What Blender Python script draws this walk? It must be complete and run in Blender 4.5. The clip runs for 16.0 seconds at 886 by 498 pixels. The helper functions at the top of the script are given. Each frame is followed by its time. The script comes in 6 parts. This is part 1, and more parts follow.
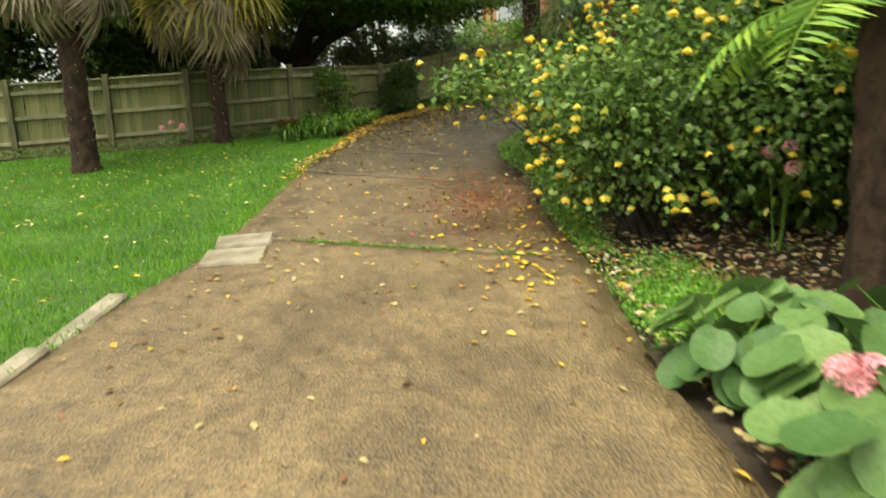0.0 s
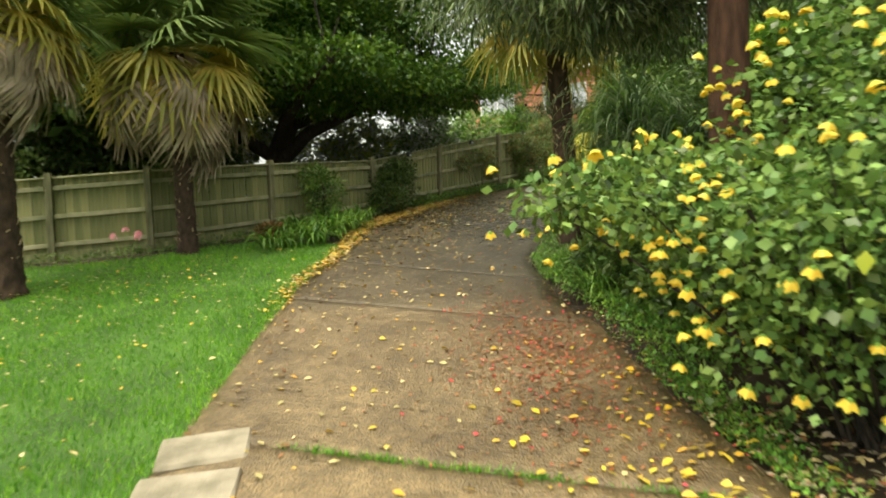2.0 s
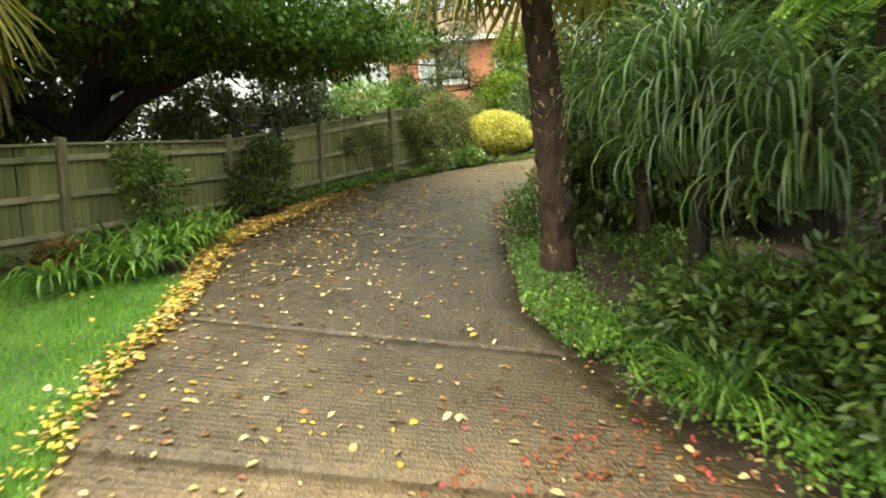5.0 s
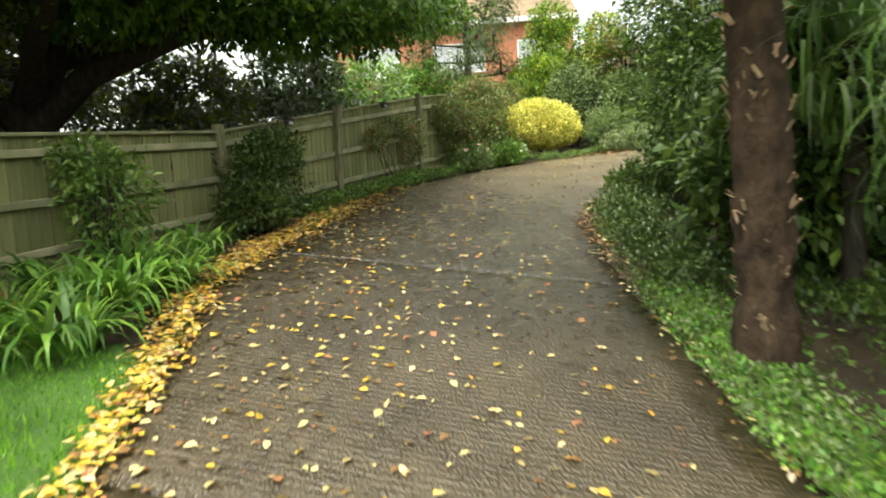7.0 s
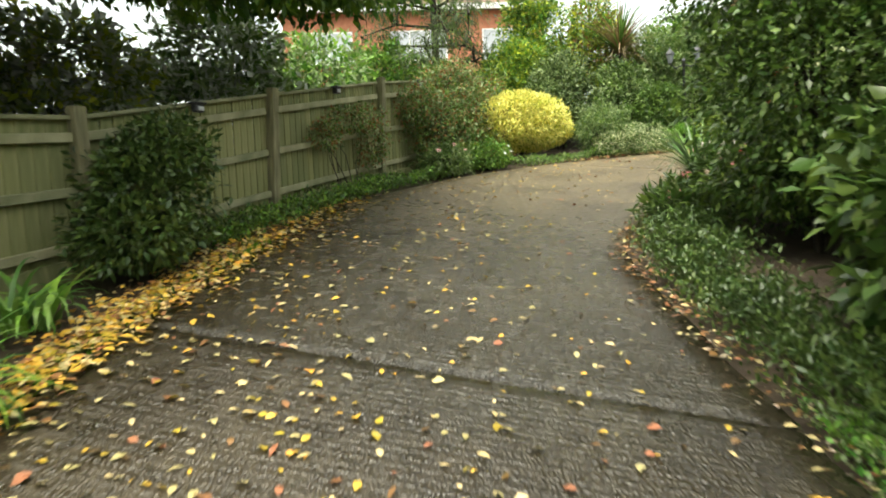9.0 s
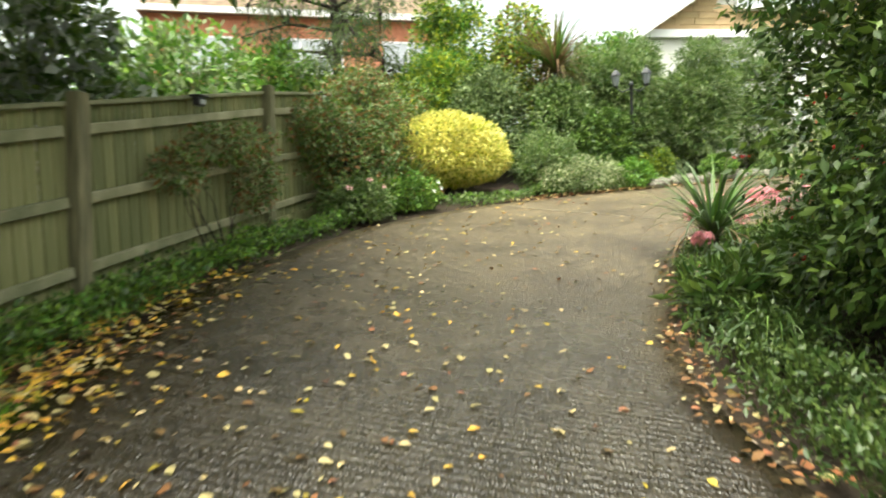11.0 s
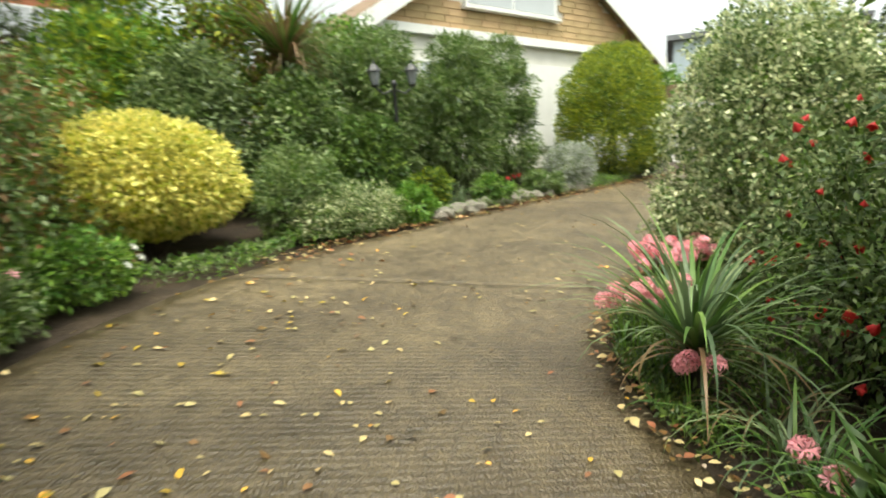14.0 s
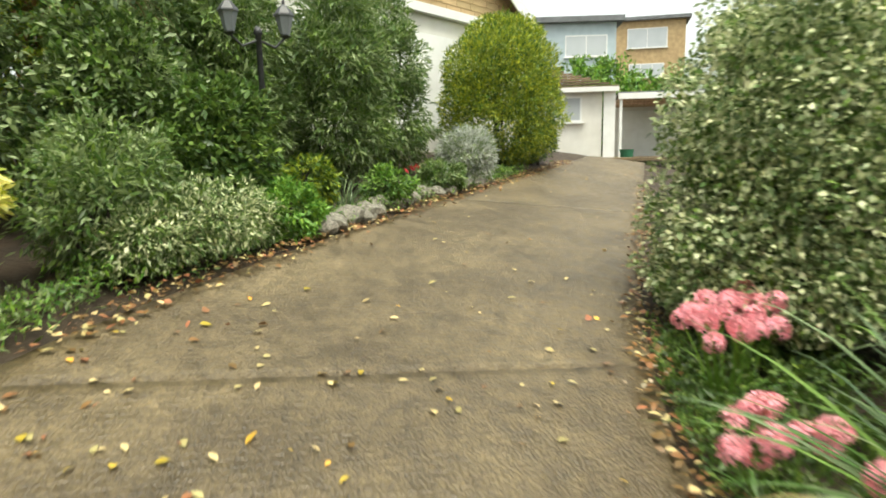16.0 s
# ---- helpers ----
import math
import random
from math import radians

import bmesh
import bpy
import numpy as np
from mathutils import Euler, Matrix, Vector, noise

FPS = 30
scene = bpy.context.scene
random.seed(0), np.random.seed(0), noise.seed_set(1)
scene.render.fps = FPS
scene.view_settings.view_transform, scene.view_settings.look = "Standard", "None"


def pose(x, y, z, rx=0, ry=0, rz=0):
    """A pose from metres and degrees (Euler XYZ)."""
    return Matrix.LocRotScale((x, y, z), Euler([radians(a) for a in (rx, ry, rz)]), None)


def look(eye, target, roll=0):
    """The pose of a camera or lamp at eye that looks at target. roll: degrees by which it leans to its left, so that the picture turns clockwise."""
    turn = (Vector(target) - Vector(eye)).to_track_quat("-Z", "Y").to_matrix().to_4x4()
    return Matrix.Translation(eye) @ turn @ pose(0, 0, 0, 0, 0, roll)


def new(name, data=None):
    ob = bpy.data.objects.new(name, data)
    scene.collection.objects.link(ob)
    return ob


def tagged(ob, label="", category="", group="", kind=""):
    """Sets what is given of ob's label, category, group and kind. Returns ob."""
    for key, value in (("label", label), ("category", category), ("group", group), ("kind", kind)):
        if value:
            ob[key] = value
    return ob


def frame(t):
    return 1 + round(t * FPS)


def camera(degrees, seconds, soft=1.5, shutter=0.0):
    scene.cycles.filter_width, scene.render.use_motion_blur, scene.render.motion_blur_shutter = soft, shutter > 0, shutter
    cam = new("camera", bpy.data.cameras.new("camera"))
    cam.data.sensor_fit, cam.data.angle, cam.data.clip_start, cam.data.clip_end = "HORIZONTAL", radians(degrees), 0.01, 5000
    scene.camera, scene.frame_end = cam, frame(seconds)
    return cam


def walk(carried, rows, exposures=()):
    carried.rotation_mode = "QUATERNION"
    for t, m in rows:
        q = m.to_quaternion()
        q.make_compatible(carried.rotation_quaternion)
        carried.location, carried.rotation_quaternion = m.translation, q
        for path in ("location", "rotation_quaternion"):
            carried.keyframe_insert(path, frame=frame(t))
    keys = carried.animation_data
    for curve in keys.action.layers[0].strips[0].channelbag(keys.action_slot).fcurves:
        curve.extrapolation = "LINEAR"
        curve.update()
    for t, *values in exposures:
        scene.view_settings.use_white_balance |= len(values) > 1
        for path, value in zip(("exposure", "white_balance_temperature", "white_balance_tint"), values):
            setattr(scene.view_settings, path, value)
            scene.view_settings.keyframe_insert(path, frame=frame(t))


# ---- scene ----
cam = camera(70.9, 16.0, soft=1.8, shutter=0.6)
METRES, EYE, TILT, LEAN, TURN = 20.0, 1.5, 9.0, -0.5, 0.0
ROWS = [
    (0.0, 0.0, 0.0, 0.0, -0.99, -18.84, 2.9),
    (0.5, -0.0039, 0.0225, 0.0008, 0.45, -16.99, 2.35),
    (1.0, -0.0154, 0.0513, 0.0008, -2.24, -13.92, 2.89),
    (1.5, -0.0222, 0.0799, 0.0021, -2.8, -11.33, 3.44),
    (2.0, -0.0294, 0.1098, 0.0023, -3.51, -11.11, 2.97),
    (2.5, -0.0362, 0.137, 0.0019, -7.74, -11.34, 3.34),
    (3.0, -0.0383, 0.1693, -0.0012, -5.71, -10.92, 1.95),
    (3.5, -0.0402, 0.199, -0.0034, -6.85, -10.96, 1.62),
    (4.0, -0.043, 0.2317, -0.0045, -10.81, -11.58, 1.21),
    (6.5, -0.0489, 0.3953, -0.0119, -19.19, -14.55, 2.34),
    (7.0, -0.0475, 0.4295, -0.0135, -16.55, -13.88, 1.31),
    (7.5, -0.0449, 0.4603, -0.0157, -18.52, -12.27, 0.57),
    (8.0, -0.0402, 0.4928, -0.0187, -21.8, -12.34, 0.26),
    (8.5, -0.033, 0.5232, -0.0194, -20.7, -14.18, -0.42),
    (11.0, 0.0103, 0.687, -0.0207, -30.87, -12.4, -2.75),
    (11.5, 0.0192, 0.7155, -0.0192, -37.63, -12.08, -2.52),
    (12.0, 0.0313, 0.7451, -0.0191, -40.12, -11.2, -3.36),
    (12.5, 0.0421, 0.7712, -0.0194, -44.15, -10.31, -3.63),
    (13.0, 0.0558, 0.7992, -0.0187, -50.43, -10.43, -4.48),
    (13.5, 0.071, 0.8232, -0.0172, -51.53, -9.8, -5.15),
    (14.0, 0.0876, 0.8482, -0.0174, -60.4, -10.67, -4.61),
    (14.5, 0.1049, 0.8687, -0.0187, -64.25, -10.47, -5.66),
    (15.0, 0.1268, 0.8898, -0.0185, -66.2, -11.82, -7.53),
    (15.5, 0.1489, 0.9093, -0.0185, -74.02, -11.52, -7.59),
    (16.0, 0.1763, 0.9279, -0.0186, -75.25, -11.3, -7.72),
]
walk(cam, [(t, pose(0, 0, EYE, TILT, LEAN, TURN) @ pose(METRES * x, METRES * y, METRES * z, 90 + pitch, roll, yaw)) for t, x, y, z, yaw, pitch, roll in ROWS],
     exposures=[(0.0, 1.05, 7500, 0), (3.5, 1.5, 7500, 0), (6.5, 1.72, 7100, 0), (8.5, 1.72, 7000, 0), (11.5, 1.85, 6900, 0), (13.0, 1.5, 7000, 0), (16.0, 1.24, 7000, 0)])

# ---- light ----
world = bpy.data.worlds.new("overcast_sky")
scene.world = world
world.use_nodes = True
wt = world.node_tree
wt.nodes.clear()
sky = wt.nodes.new("ShaderNodeTexSky")
sky.sky_type = "NISHITA"
sky.sun_disc = False
sky.sun_elevation, sky.sun_rotation = radians(71.6), radians(225)
sky.air_density, sky.dust_density = 1.0, 4.0
hsv = wt.nodes.new("ShaderNodeHueSaturation")
hsv.inputs["Saturation"].default_value = 0.25
bg = wt.nodes.new("ShaderNodeBackground")
bg.inputs["Strength"].default_value = 0.15
wo = wt.nodes.new("ShaderNodeOutputWorld")
wt.links.new(sky.outputs[0], hsv.inputs["Color"])
wt.links.new(hsv.outputs[0], bg.inputs[0])
wt.links.new(bg.outputs[0], wo.inputs[0])
sun = new("sun", bpy.data.lights.new("sun", "SUN"))
sun.data.energy, sun.data.angle, sun.data.color = 1.4, radians(45), (1.0, 0.96, 0.9)
sun.matrix_world = look((-8, 2, 34), (0, 10, 0))

# ---- materials ----


def material(name, colour, second=None, scale=6.0, rough=0.8, metal=0.0, bump=0.2, bump_scale=60.0, island=0.0, obj_random=0.0,
             through_light=0.0, spec=0.3, stretch=(1, 1, 1), third=None, detail=6.0):
    """A surface with two colours mixed by noise at one scale, fine bump at another, and per-piece variation."""
    m = bpy.data.materials.new(name)
    m.use_nodes = True
    nt = m.node_tree
    nd, ln = nt.nodes, nt.links
    b = nd["Principled BSDF"]
    b.inputs["Roughness"].default_value, b.inputs["Metallic"].default_value = rough, metal
    b.inputs["Specular IOR Level"].default_value = spec
    second = second or tuple(c * 0.7 for c in colour)
    tc = nd.new("ShaderNodeTexCoord")
    mp = nd.new("ShaderNodeMapping")
    mp.inputs["Scale"].default_value = stretch
    ln.new(tc.outputs["Object"], mp.inputs[0])
    n1 = nd.new("ShaderNodeTexNoise")
    n1.inputs["Scale"].default_value, n1.inputs["Detail"].default_value = scale, detail
    ln.new(mp.outputs[0], n1.inputs["Vector"])
    ramp = nd.new("ShaderNodeValToRGB")
    ramp.color_ramp.elements[0].position, ramp.color_ramp.elements[1].position = 0.32, 0.68
    ramp.color_ramp.elements[0].color, ramp.color_ramp.elements[1].color = (*second, 1), (*colour, 1)
    if third:
        e = ramp.color_ramp.elements.new(0.55)
        e.color = (*third, 1)
    ln.new(n1.outputs["Fac"], ramp.inputs[0])
    col = ramp.outputs[0]
    if island or obj_random:
        src = nd.new("ShaderNodeNewGeometry").outputs["Random Per Island"] if island else nd.new("ShaderNodeObjectInfo").outputs["Random"]
        amount = island or obj_random
        mr = nd.new("ShaderNodeMapRange")
        mr.inputs["To Min"].default_value, mr.inputs["To Max"].default_value = 1 - amount, 1 + amount
        ln.new(src, mr.inputs["Value"])
        hs = nd.new("ShaderNodeHueSaturation")
        ln.new(mr.outputs[0], hs.inputs["Value"])
        mh = nd.new("ShaderNodeMapRange")
        mh.inputs["To Min"].default_value, mh.inputs["To Max"].default_value = 0.5 + amount * 0.06, 0.5 - amount * 0.06
        ln.new(src, mh.inputs["Value"])
        ln.new(mh.outputs[0], hs.inputs["Hue"])
        ln.new(col, hs.inputs["Color"])
        col = hs.outputs[0]
    ln.new(col, b.inputs["Base Color"])
    if bump:
        n2 = nd.new("ShaderNodeTexNoise")
        n2.inputs["Scale"].default_value, n2.inputs["Detail"].default_value = bump_scale, 4
        ln.new(mp.outputs[0], n2.inputs["Vector"])
        bp = nd.new("ShaderNodeBump")
        bp.inputs["Strength"].default_value, bp.inputs["Distance"].default_value = bump, 0.02
        ln.new(n2.outputs["Fac"], bp.inputs["Height"])
        ln.new(bp.outputs[0], b.inputs["Normal"])
    if through_light:
        tr = nd.new("ShaderNodeBsdfTranslucent")
        ln.new(col, tr.inputs["Color"])
        mx = nd.new("ShaderNodeMixShader")
        mx.inputs[0].default_value = through_light
        ln.new(b.outputs[0], mx.inputs[1])
        ln.new(tr.outputs[0], mx.inputs[2])
        ln.new(mx.outputs[0], nd["Material Output"].inputs["Surface"])
    return m


def leafy(name, colour, second=None, rough=0.45, light=0.3, vary=0.4, scale=2.5):
    second = second or tuple(c * 0.6 for c in colour)
    return material(name, colour, second, scale=scale, rough=rough, bump=0, island=vary, through_light=light, spec=0.4)


M_SOIL = material("soil", (0.07, 0.05, 0.032), (0.03, 0.022, 0.015), scale=3, bump=0.8, bump_scale=25)
M_LAWN = material("lawn_turf", (0.07, 0.15, 0.022), (0.035, 0.075, 0.015), scale=1.2, bump=0.6, bump_scale=80)
M_GRASS = leafy("grass_blade", (0.17, 0.4, 0.03), (0.1, 0.27, 0.022), rough=0.5, vary=0.45, scale=0.8)
M_POST = material("fence_post_wood", (0.24, 0.225, 0.125), (0.1, 0.1, 0.055), scale=3, rough=0.9, bump=0.5, bump_scale=30, stretch=(6, 6, 0.8), obj_random=0.2)
M_BOARD = material("fence_board_wood", (0.36, 0.34, 0.17), (0.14, 0.155, 0.06), scale=2.2, rough=0.9, bump=0.5, bump_scale=24, stretch=(5, 5, 0.7), obj_random=0.2, third=(0.24, 0.24, 0.11))
M_RAIL = material("fence_rail_wood", (0.36, 0.34, 0.21), (0.17, 0.18, 0.09), scale=3, rough=0.9, bump=0.4, obj_random=0.2)
M_TRUNK = material("palm_trunk_fibre", (0.078, 0.05, 0.031), (0.026, 0.017, 0.012), scale=14, rough=0.95, bump=1.0, bump_scale=50, stretch=(1, 1, 0.5))
M_STUB = material("palm_leaf_stub", (0.58, 0.45, 0.30), (0.3, 0.2, 0.12), scale=20, rough=0.8, obj_random=0.35)
M_BARK = material("tree_bark", (0.06, 0.048, 0.036), (0.02, 0.017, 0.013), scale=6, rough=0.95, bump=1.0, bump_scale=22, stretch=(3, 3, 0.6))
M_REDBARK = material("red_brown_bark", (0.11, 0.055, 0.033), (0.045, 0.023, 0.015), scale=7, rough=0.95, bump=1.0, bump_scale=30, stretch=(3, 3, 0.6))
M_FAN = leafy("palm_fan_green", (0.2, 0.28, 0.07), (0.09, 0.15, 0.04), vary=0.35)
M_FANY = leafy("palm_fan_yellow", (0.66, 0.52, 0.12), (0.24, 0.27, 0.05), vary=0.35)
M_DEAD = leafy("palm_dead_frond", (0.56, 0.47, 0.34), (0.26, 0.2, 0.13), rough=0.9, light=0.15, vary=0.4, scale=5)


def mesh(name, verts, faces, mat, smooth=False):
    me = bpy.data.meshes.new(name)
    me.from_pydata([tuple(v) for v in verts], [], faces)
    for m in (mat if isinstance(mat, (list, tuple)) else [mat]):
        me.materials.append(m)
    if smooth:
        me.polygons.foreach_set("use_smooth", [True] * len(me.polygons))
    me.update()
    return me


def child(name, me, parent, m=None, label=""):
    ob = new(name, me)
    ob.parent = parent
    if m is not None:
        ob.matrix_local = m
    return tagged(ob, label) if label else ob


def part(name, bm, mat, parent, label="", m=None, smooth=False):
    me = bpy.data.meshes.new(name)
    bm.to_mesh(me)
    bm.free()
    me.materials.append(mat)
    if smooth:
        me.polygons.foreach_set("use_smooth", [True] * len(me.polygons))
    return child(name, me, parent, m, label)


def empty(name, m, label, category, group="", kind=""):
    ob = new(name)
    ob.matrix_basis = m
    ob.empty_display_size = 0.1
    return tagged(ob, label, category, group, kind)


def box_bm(sx, sy, sz, cx=0, cy=0, cz=0, bevel=0.0):
    bm = bmesh.new()
    bmesh.ops.create_cube(bm, size=1, matrix=Matrix.Translation((cx, cy, cz)) @ Matrix.Diagonal((sx, sy, sz, 1)))
    if bevel:
        bmesh.ops.bevel(bm, geom=bm.edges[:], offset=bevel, segments=1, affect="EDGES")
    return bm


def box_mesh(name, sx, sy, sz, mat, bevel=0.0, cz=0.0):
    bm = box_bm(sx, sy, sz, 0, 0, cz, bevel)
    me = bpy.data.meshes.new(name)
    bm.to_mesh(me)
    bm.free()
    me.materials.append(mat)
    return me


# ---- lie of the land ----
def step(a):
    a = min(max(a, 0.0), 1.0)
    return a * a * (3 - 2 * a)


def H(x, y):
    """Height of the drive and the beds: a steep climb away from the start and another towards the houses."""
    x, y = min(max(x, -25), 20.5), min(max(y, -5), 34)
    t = max(0.0, x - 2.5)
    return -0.02 + 0.1584 * y + 0.0087 * x - 0.3 * step(y / 8) + 0.072 * t * t / (t + 2)


def spline(pts, n):
    """n points at even steps along a smooth line through pts."""
    p = [Vector(q) for q in pts]
    p = [2 * p[0] - p[1]] + p + [2 * p[-1] - p[-2]]
    dense = []
    for i in range(1, len(p) - 2):
        for k in range(24):
            t = k / 24
            a, b, c, d = p[i - 1], p[i], p[i + 1], p[i + 2]
            dense.append(0.5 * (2 * b + (c - a) * t + (2 * a - 5 * b + 4 * c - d) * t * t + (3 * b - a - 3 * c + d) * t ** 3))
    dense.append(p[-2])
    acc = [0.0]
    for a, b in zip(dense, dense[1:]):
        acc.append(acc[-1] + (b - a).length)
    out, j = [], 0
    for i in range(n):
        s = acc[-1] * i / (n - 1)
        while j < len(acc) - 2 and acc[j + 1] < s:
            j += 1
        f = (s - acc[j]) / max(acc[j + 1] - acc[j], 1e-9)
        out.append(dense[j].lerp(dense[j + 1], min(f, 1)))
    return out


LEFT = [(-2.6, -6), (-2.45, 0), (-2.35, 3), (-2.28, 4.4), (-2.1, 5.6), (-2.1, 8), (-2.0, 10), (-1.75, 11.4), (-1.6, 12.6), (-1.35, 14.4), (-0.4, 16.35),
        (0.4, 17.7), (1.25, 18.9), (2.3, 19.8), (3.35, 20.5), (4.7, 20.9), (6.0, 20.98), (7.3, 20.9), (8.8, 20.72), (11, 20.42), (13.8, 19.95), (19.6, 19.0), (24, 18.3)]
RIGHT = [(1.2, -6), (1.1, 0), (1.08, 2), (1.05, 3), (1.12, 4.4), (1.07, 6.3), (1.08, 7.7), (0.96, 8.5), (0.98, 9.5), (1.0, 10.4), (1.2, 11.1), (1.46, 11.8),
         (1.76, 12.75), (2.3, 14.1), (2.9, 15.5), (3.55, 16.3), (4.24, 16.85), (4.95, 17.45), (5.9, 17.95), (6.7, 18.08), (8.5, 18.1), (11.6, 17.95), (22.3, 17.35), (24, 17.2)]
NL = 400
EL, ER = spline(LEFT, NL), spline(RIGHT, NL)


def on_drive(x, y, margin=0.0):
    """Whether a place lies between the two edges of the drive."""
    inside = False
    poly = EL[::8] + ER[::-8]
    for a, b in zip(poly, poly[1:] + poly[:1]):
        if (a.y > y) != (b.y > y) and x < a.x + (y - a.y) / (b.y - a.y) * (b.x - a.x):
            inside = not inside
    return inside

RNG = np.random.default_rng(7)


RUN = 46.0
# metres along the drive: colour (tree shade painted in, darkest near 17-24), roughness, depth of the ribs
WEAR_SHADE = [(0.0, (0.2, 0.143, 0.07), 0.55, 0.3), (11.2, (0.2, 0.143, 0.07), 0.55, 0.3), (11.6, (0.175, 0.125, 0.063), 0.52, 0.35), (14.4, (0.185, 0.132, 0.068), 0.5, 0.4),
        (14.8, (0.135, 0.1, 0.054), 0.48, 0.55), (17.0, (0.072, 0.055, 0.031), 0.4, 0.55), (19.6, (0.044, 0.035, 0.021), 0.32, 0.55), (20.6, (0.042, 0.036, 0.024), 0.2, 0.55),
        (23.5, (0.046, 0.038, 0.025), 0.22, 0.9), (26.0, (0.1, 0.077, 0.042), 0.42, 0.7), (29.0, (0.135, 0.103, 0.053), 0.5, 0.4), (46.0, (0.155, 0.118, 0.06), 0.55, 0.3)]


def concrete(name):
    """Brushed concrete with exposed grit, damp patches, cross ribs, and wear and painted tree shade that change along
    the drive.
    """
    m = bpy.data.materials.new(name)
    m.use_nodes = True
    nd, ln = m.node_tree.nodes, m.node_tree.links
    b = nd["Principled BSDF"]
    b.inputs["Specular IOR Level"].default_value = 0.65
    tc = nd.new("ShaderNodeTexCoord")
    uv = nd.new("ShaderNodeUVMap")
    big = nd.new("ShaderNodeTexNoise")
    big.inputs["Scale"].default_value, big.inputs["Detail"].default_value = 0.9, 5
    ln.new(tc.outputs["Object"], big.inputs["Vector"])
    split = nd.new("ShaderNodeSeparateXYZ")
    ln.new(uv.outputs[0], split.inputs[0])
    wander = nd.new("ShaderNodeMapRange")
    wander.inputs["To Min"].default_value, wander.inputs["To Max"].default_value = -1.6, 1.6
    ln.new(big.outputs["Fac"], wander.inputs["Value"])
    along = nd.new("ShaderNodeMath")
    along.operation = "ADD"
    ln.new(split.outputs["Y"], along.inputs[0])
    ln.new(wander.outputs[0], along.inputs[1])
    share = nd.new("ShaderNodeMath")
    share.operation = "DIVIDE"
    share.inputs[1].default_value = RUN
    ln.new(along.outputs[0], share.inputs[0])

    def wear_shade_ramp(values):
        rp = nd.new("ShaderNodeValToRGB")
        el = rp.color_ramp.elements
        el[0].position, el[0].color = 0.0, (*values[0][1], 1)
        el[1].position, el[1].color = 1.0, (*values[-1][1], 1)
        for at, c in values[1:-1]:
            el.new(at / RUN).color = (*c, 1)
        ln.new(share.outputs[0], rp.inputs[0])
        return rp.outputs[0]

    # base colour carries wet, wear and the shade under laurel and trees
    colour = wear_shade_ramp([(w[0], w[1]) for w in WEAR_SHADE])
    rough = wear_shade_ramp([(w[0], (w[2],) * 3) for w in WEAR_SHADE])
    ribs = wear_shade_ramp([(w[0], (w[3] * 0.8,) * 3) for w in WEAR_SHADE])

    def times(c, fac, lo, hi, p0, p1, amount):
        r_ = nd.new("ShaderNodeValToRGB")
        r_.color_ramp.elements[0].position, r_.color_ramp.elements[1].position = p0, p1
        r_.color_ramp.elements[0].color, r_.color_ramp.elements[1].color = (*lo, 1), (*hi, 1)
        ln.new(fac, r_.inputs[0])
        mul = nd.new("ShaderNodeMix")
        mul.data_type, mul.blend_type = "RGBA", "MULTIPLY"
        mul.inputs["Factor"].default_value = amount
        ln.new(c, mul.inputs["A"])
        ln.new(r_.outputs[0], mul.inputs["B"])
        return mul.outputs["Result"]

    stain = nd.new("ShaderNodeTexNoise")
    stain.inputs["Scale"].default_value, stain.inputs["Detail"].default_value = 1.3, 6
    ln.new(tc.outputs["Object"], stain.inputs["Vector"])
    grit = nd.new("ShaderNodeTexVoronoi")
    grit.inputs["Scale"].default_value = 62
    ln.new(tc.outputs["Object"], grit.inputs["Vector"])
    fine = nd.new("ShaderNodeTexNoise")
    fine.inputs["Scale"].default_value, fine.inputs["Detail"].default_value = 9, 8
    ln.new(tc.outputs["Object"], fine.inputs["Vector"])
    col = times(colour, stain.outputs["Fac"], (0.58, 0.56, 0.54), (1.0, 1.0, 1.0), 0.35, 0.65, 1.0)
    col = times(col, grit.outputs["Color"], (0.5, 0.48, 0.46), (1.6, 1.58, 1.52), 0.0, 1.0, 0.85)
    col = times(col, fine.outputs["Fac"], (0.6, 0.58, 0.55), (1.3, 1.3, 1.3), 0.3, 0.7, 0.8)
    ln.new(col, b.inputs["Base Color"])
    mr = nd.new("ShaderNodeMapRange")
    mr.inputs["From Min"].default_value, mr.inputs["From Max"].default_value = 0.35, 0.65
    mr.inputs["To Min"].default_value, mr.inputs["To Max"].default_value = -0.1, 0.12
    ln.new(fine.outputs["Fac"], mr.inputs["Value"])
    rsum = nd.new("ShaderNodeMath")
    rsum.operation = "ADD"
    ln.new(rough, rsum.inputs[0])
    ln.new(mr.outputs[0], rsum.inputs[1])
    ln.new(rsum.outputs[0], b.inputs["Roughness"])
    wave = nd.new("ShaderNodeTexWave")
    wave.bands_direction = "Y"
    wave.inputs["Scale"].default_value, wave.inputs["Distortion"].default_value = 5.5, 2.2
    wave.inputs["Detail"].default_value, wave.inputs["Detail Scale"].default_value = 2, 2.5
    ln.new(uv.outputs[0], wave.inputs["Vector"])
    add = nd.new("ShaderNodeMath")
    add.operation = "MULTIPLY_ADD"
    ln.new(wave.outputs["Fac"], add.inputs[0])
    ln.new(ribs, add.inputs[1])
    ln.new(grit.outputs["Distance"], add.inputs[2])
    bp = nd.new("ShaderNodeBump")
    bp.inputs["Strength"].default_value, bp.inputs["Distance"].default_value = 0.7, 0.014
    ln.new(add.outputs[0], bp.inputs["Height"])
    ln.new(bp.outputs[0], b.inputs["Normal"])
    return m


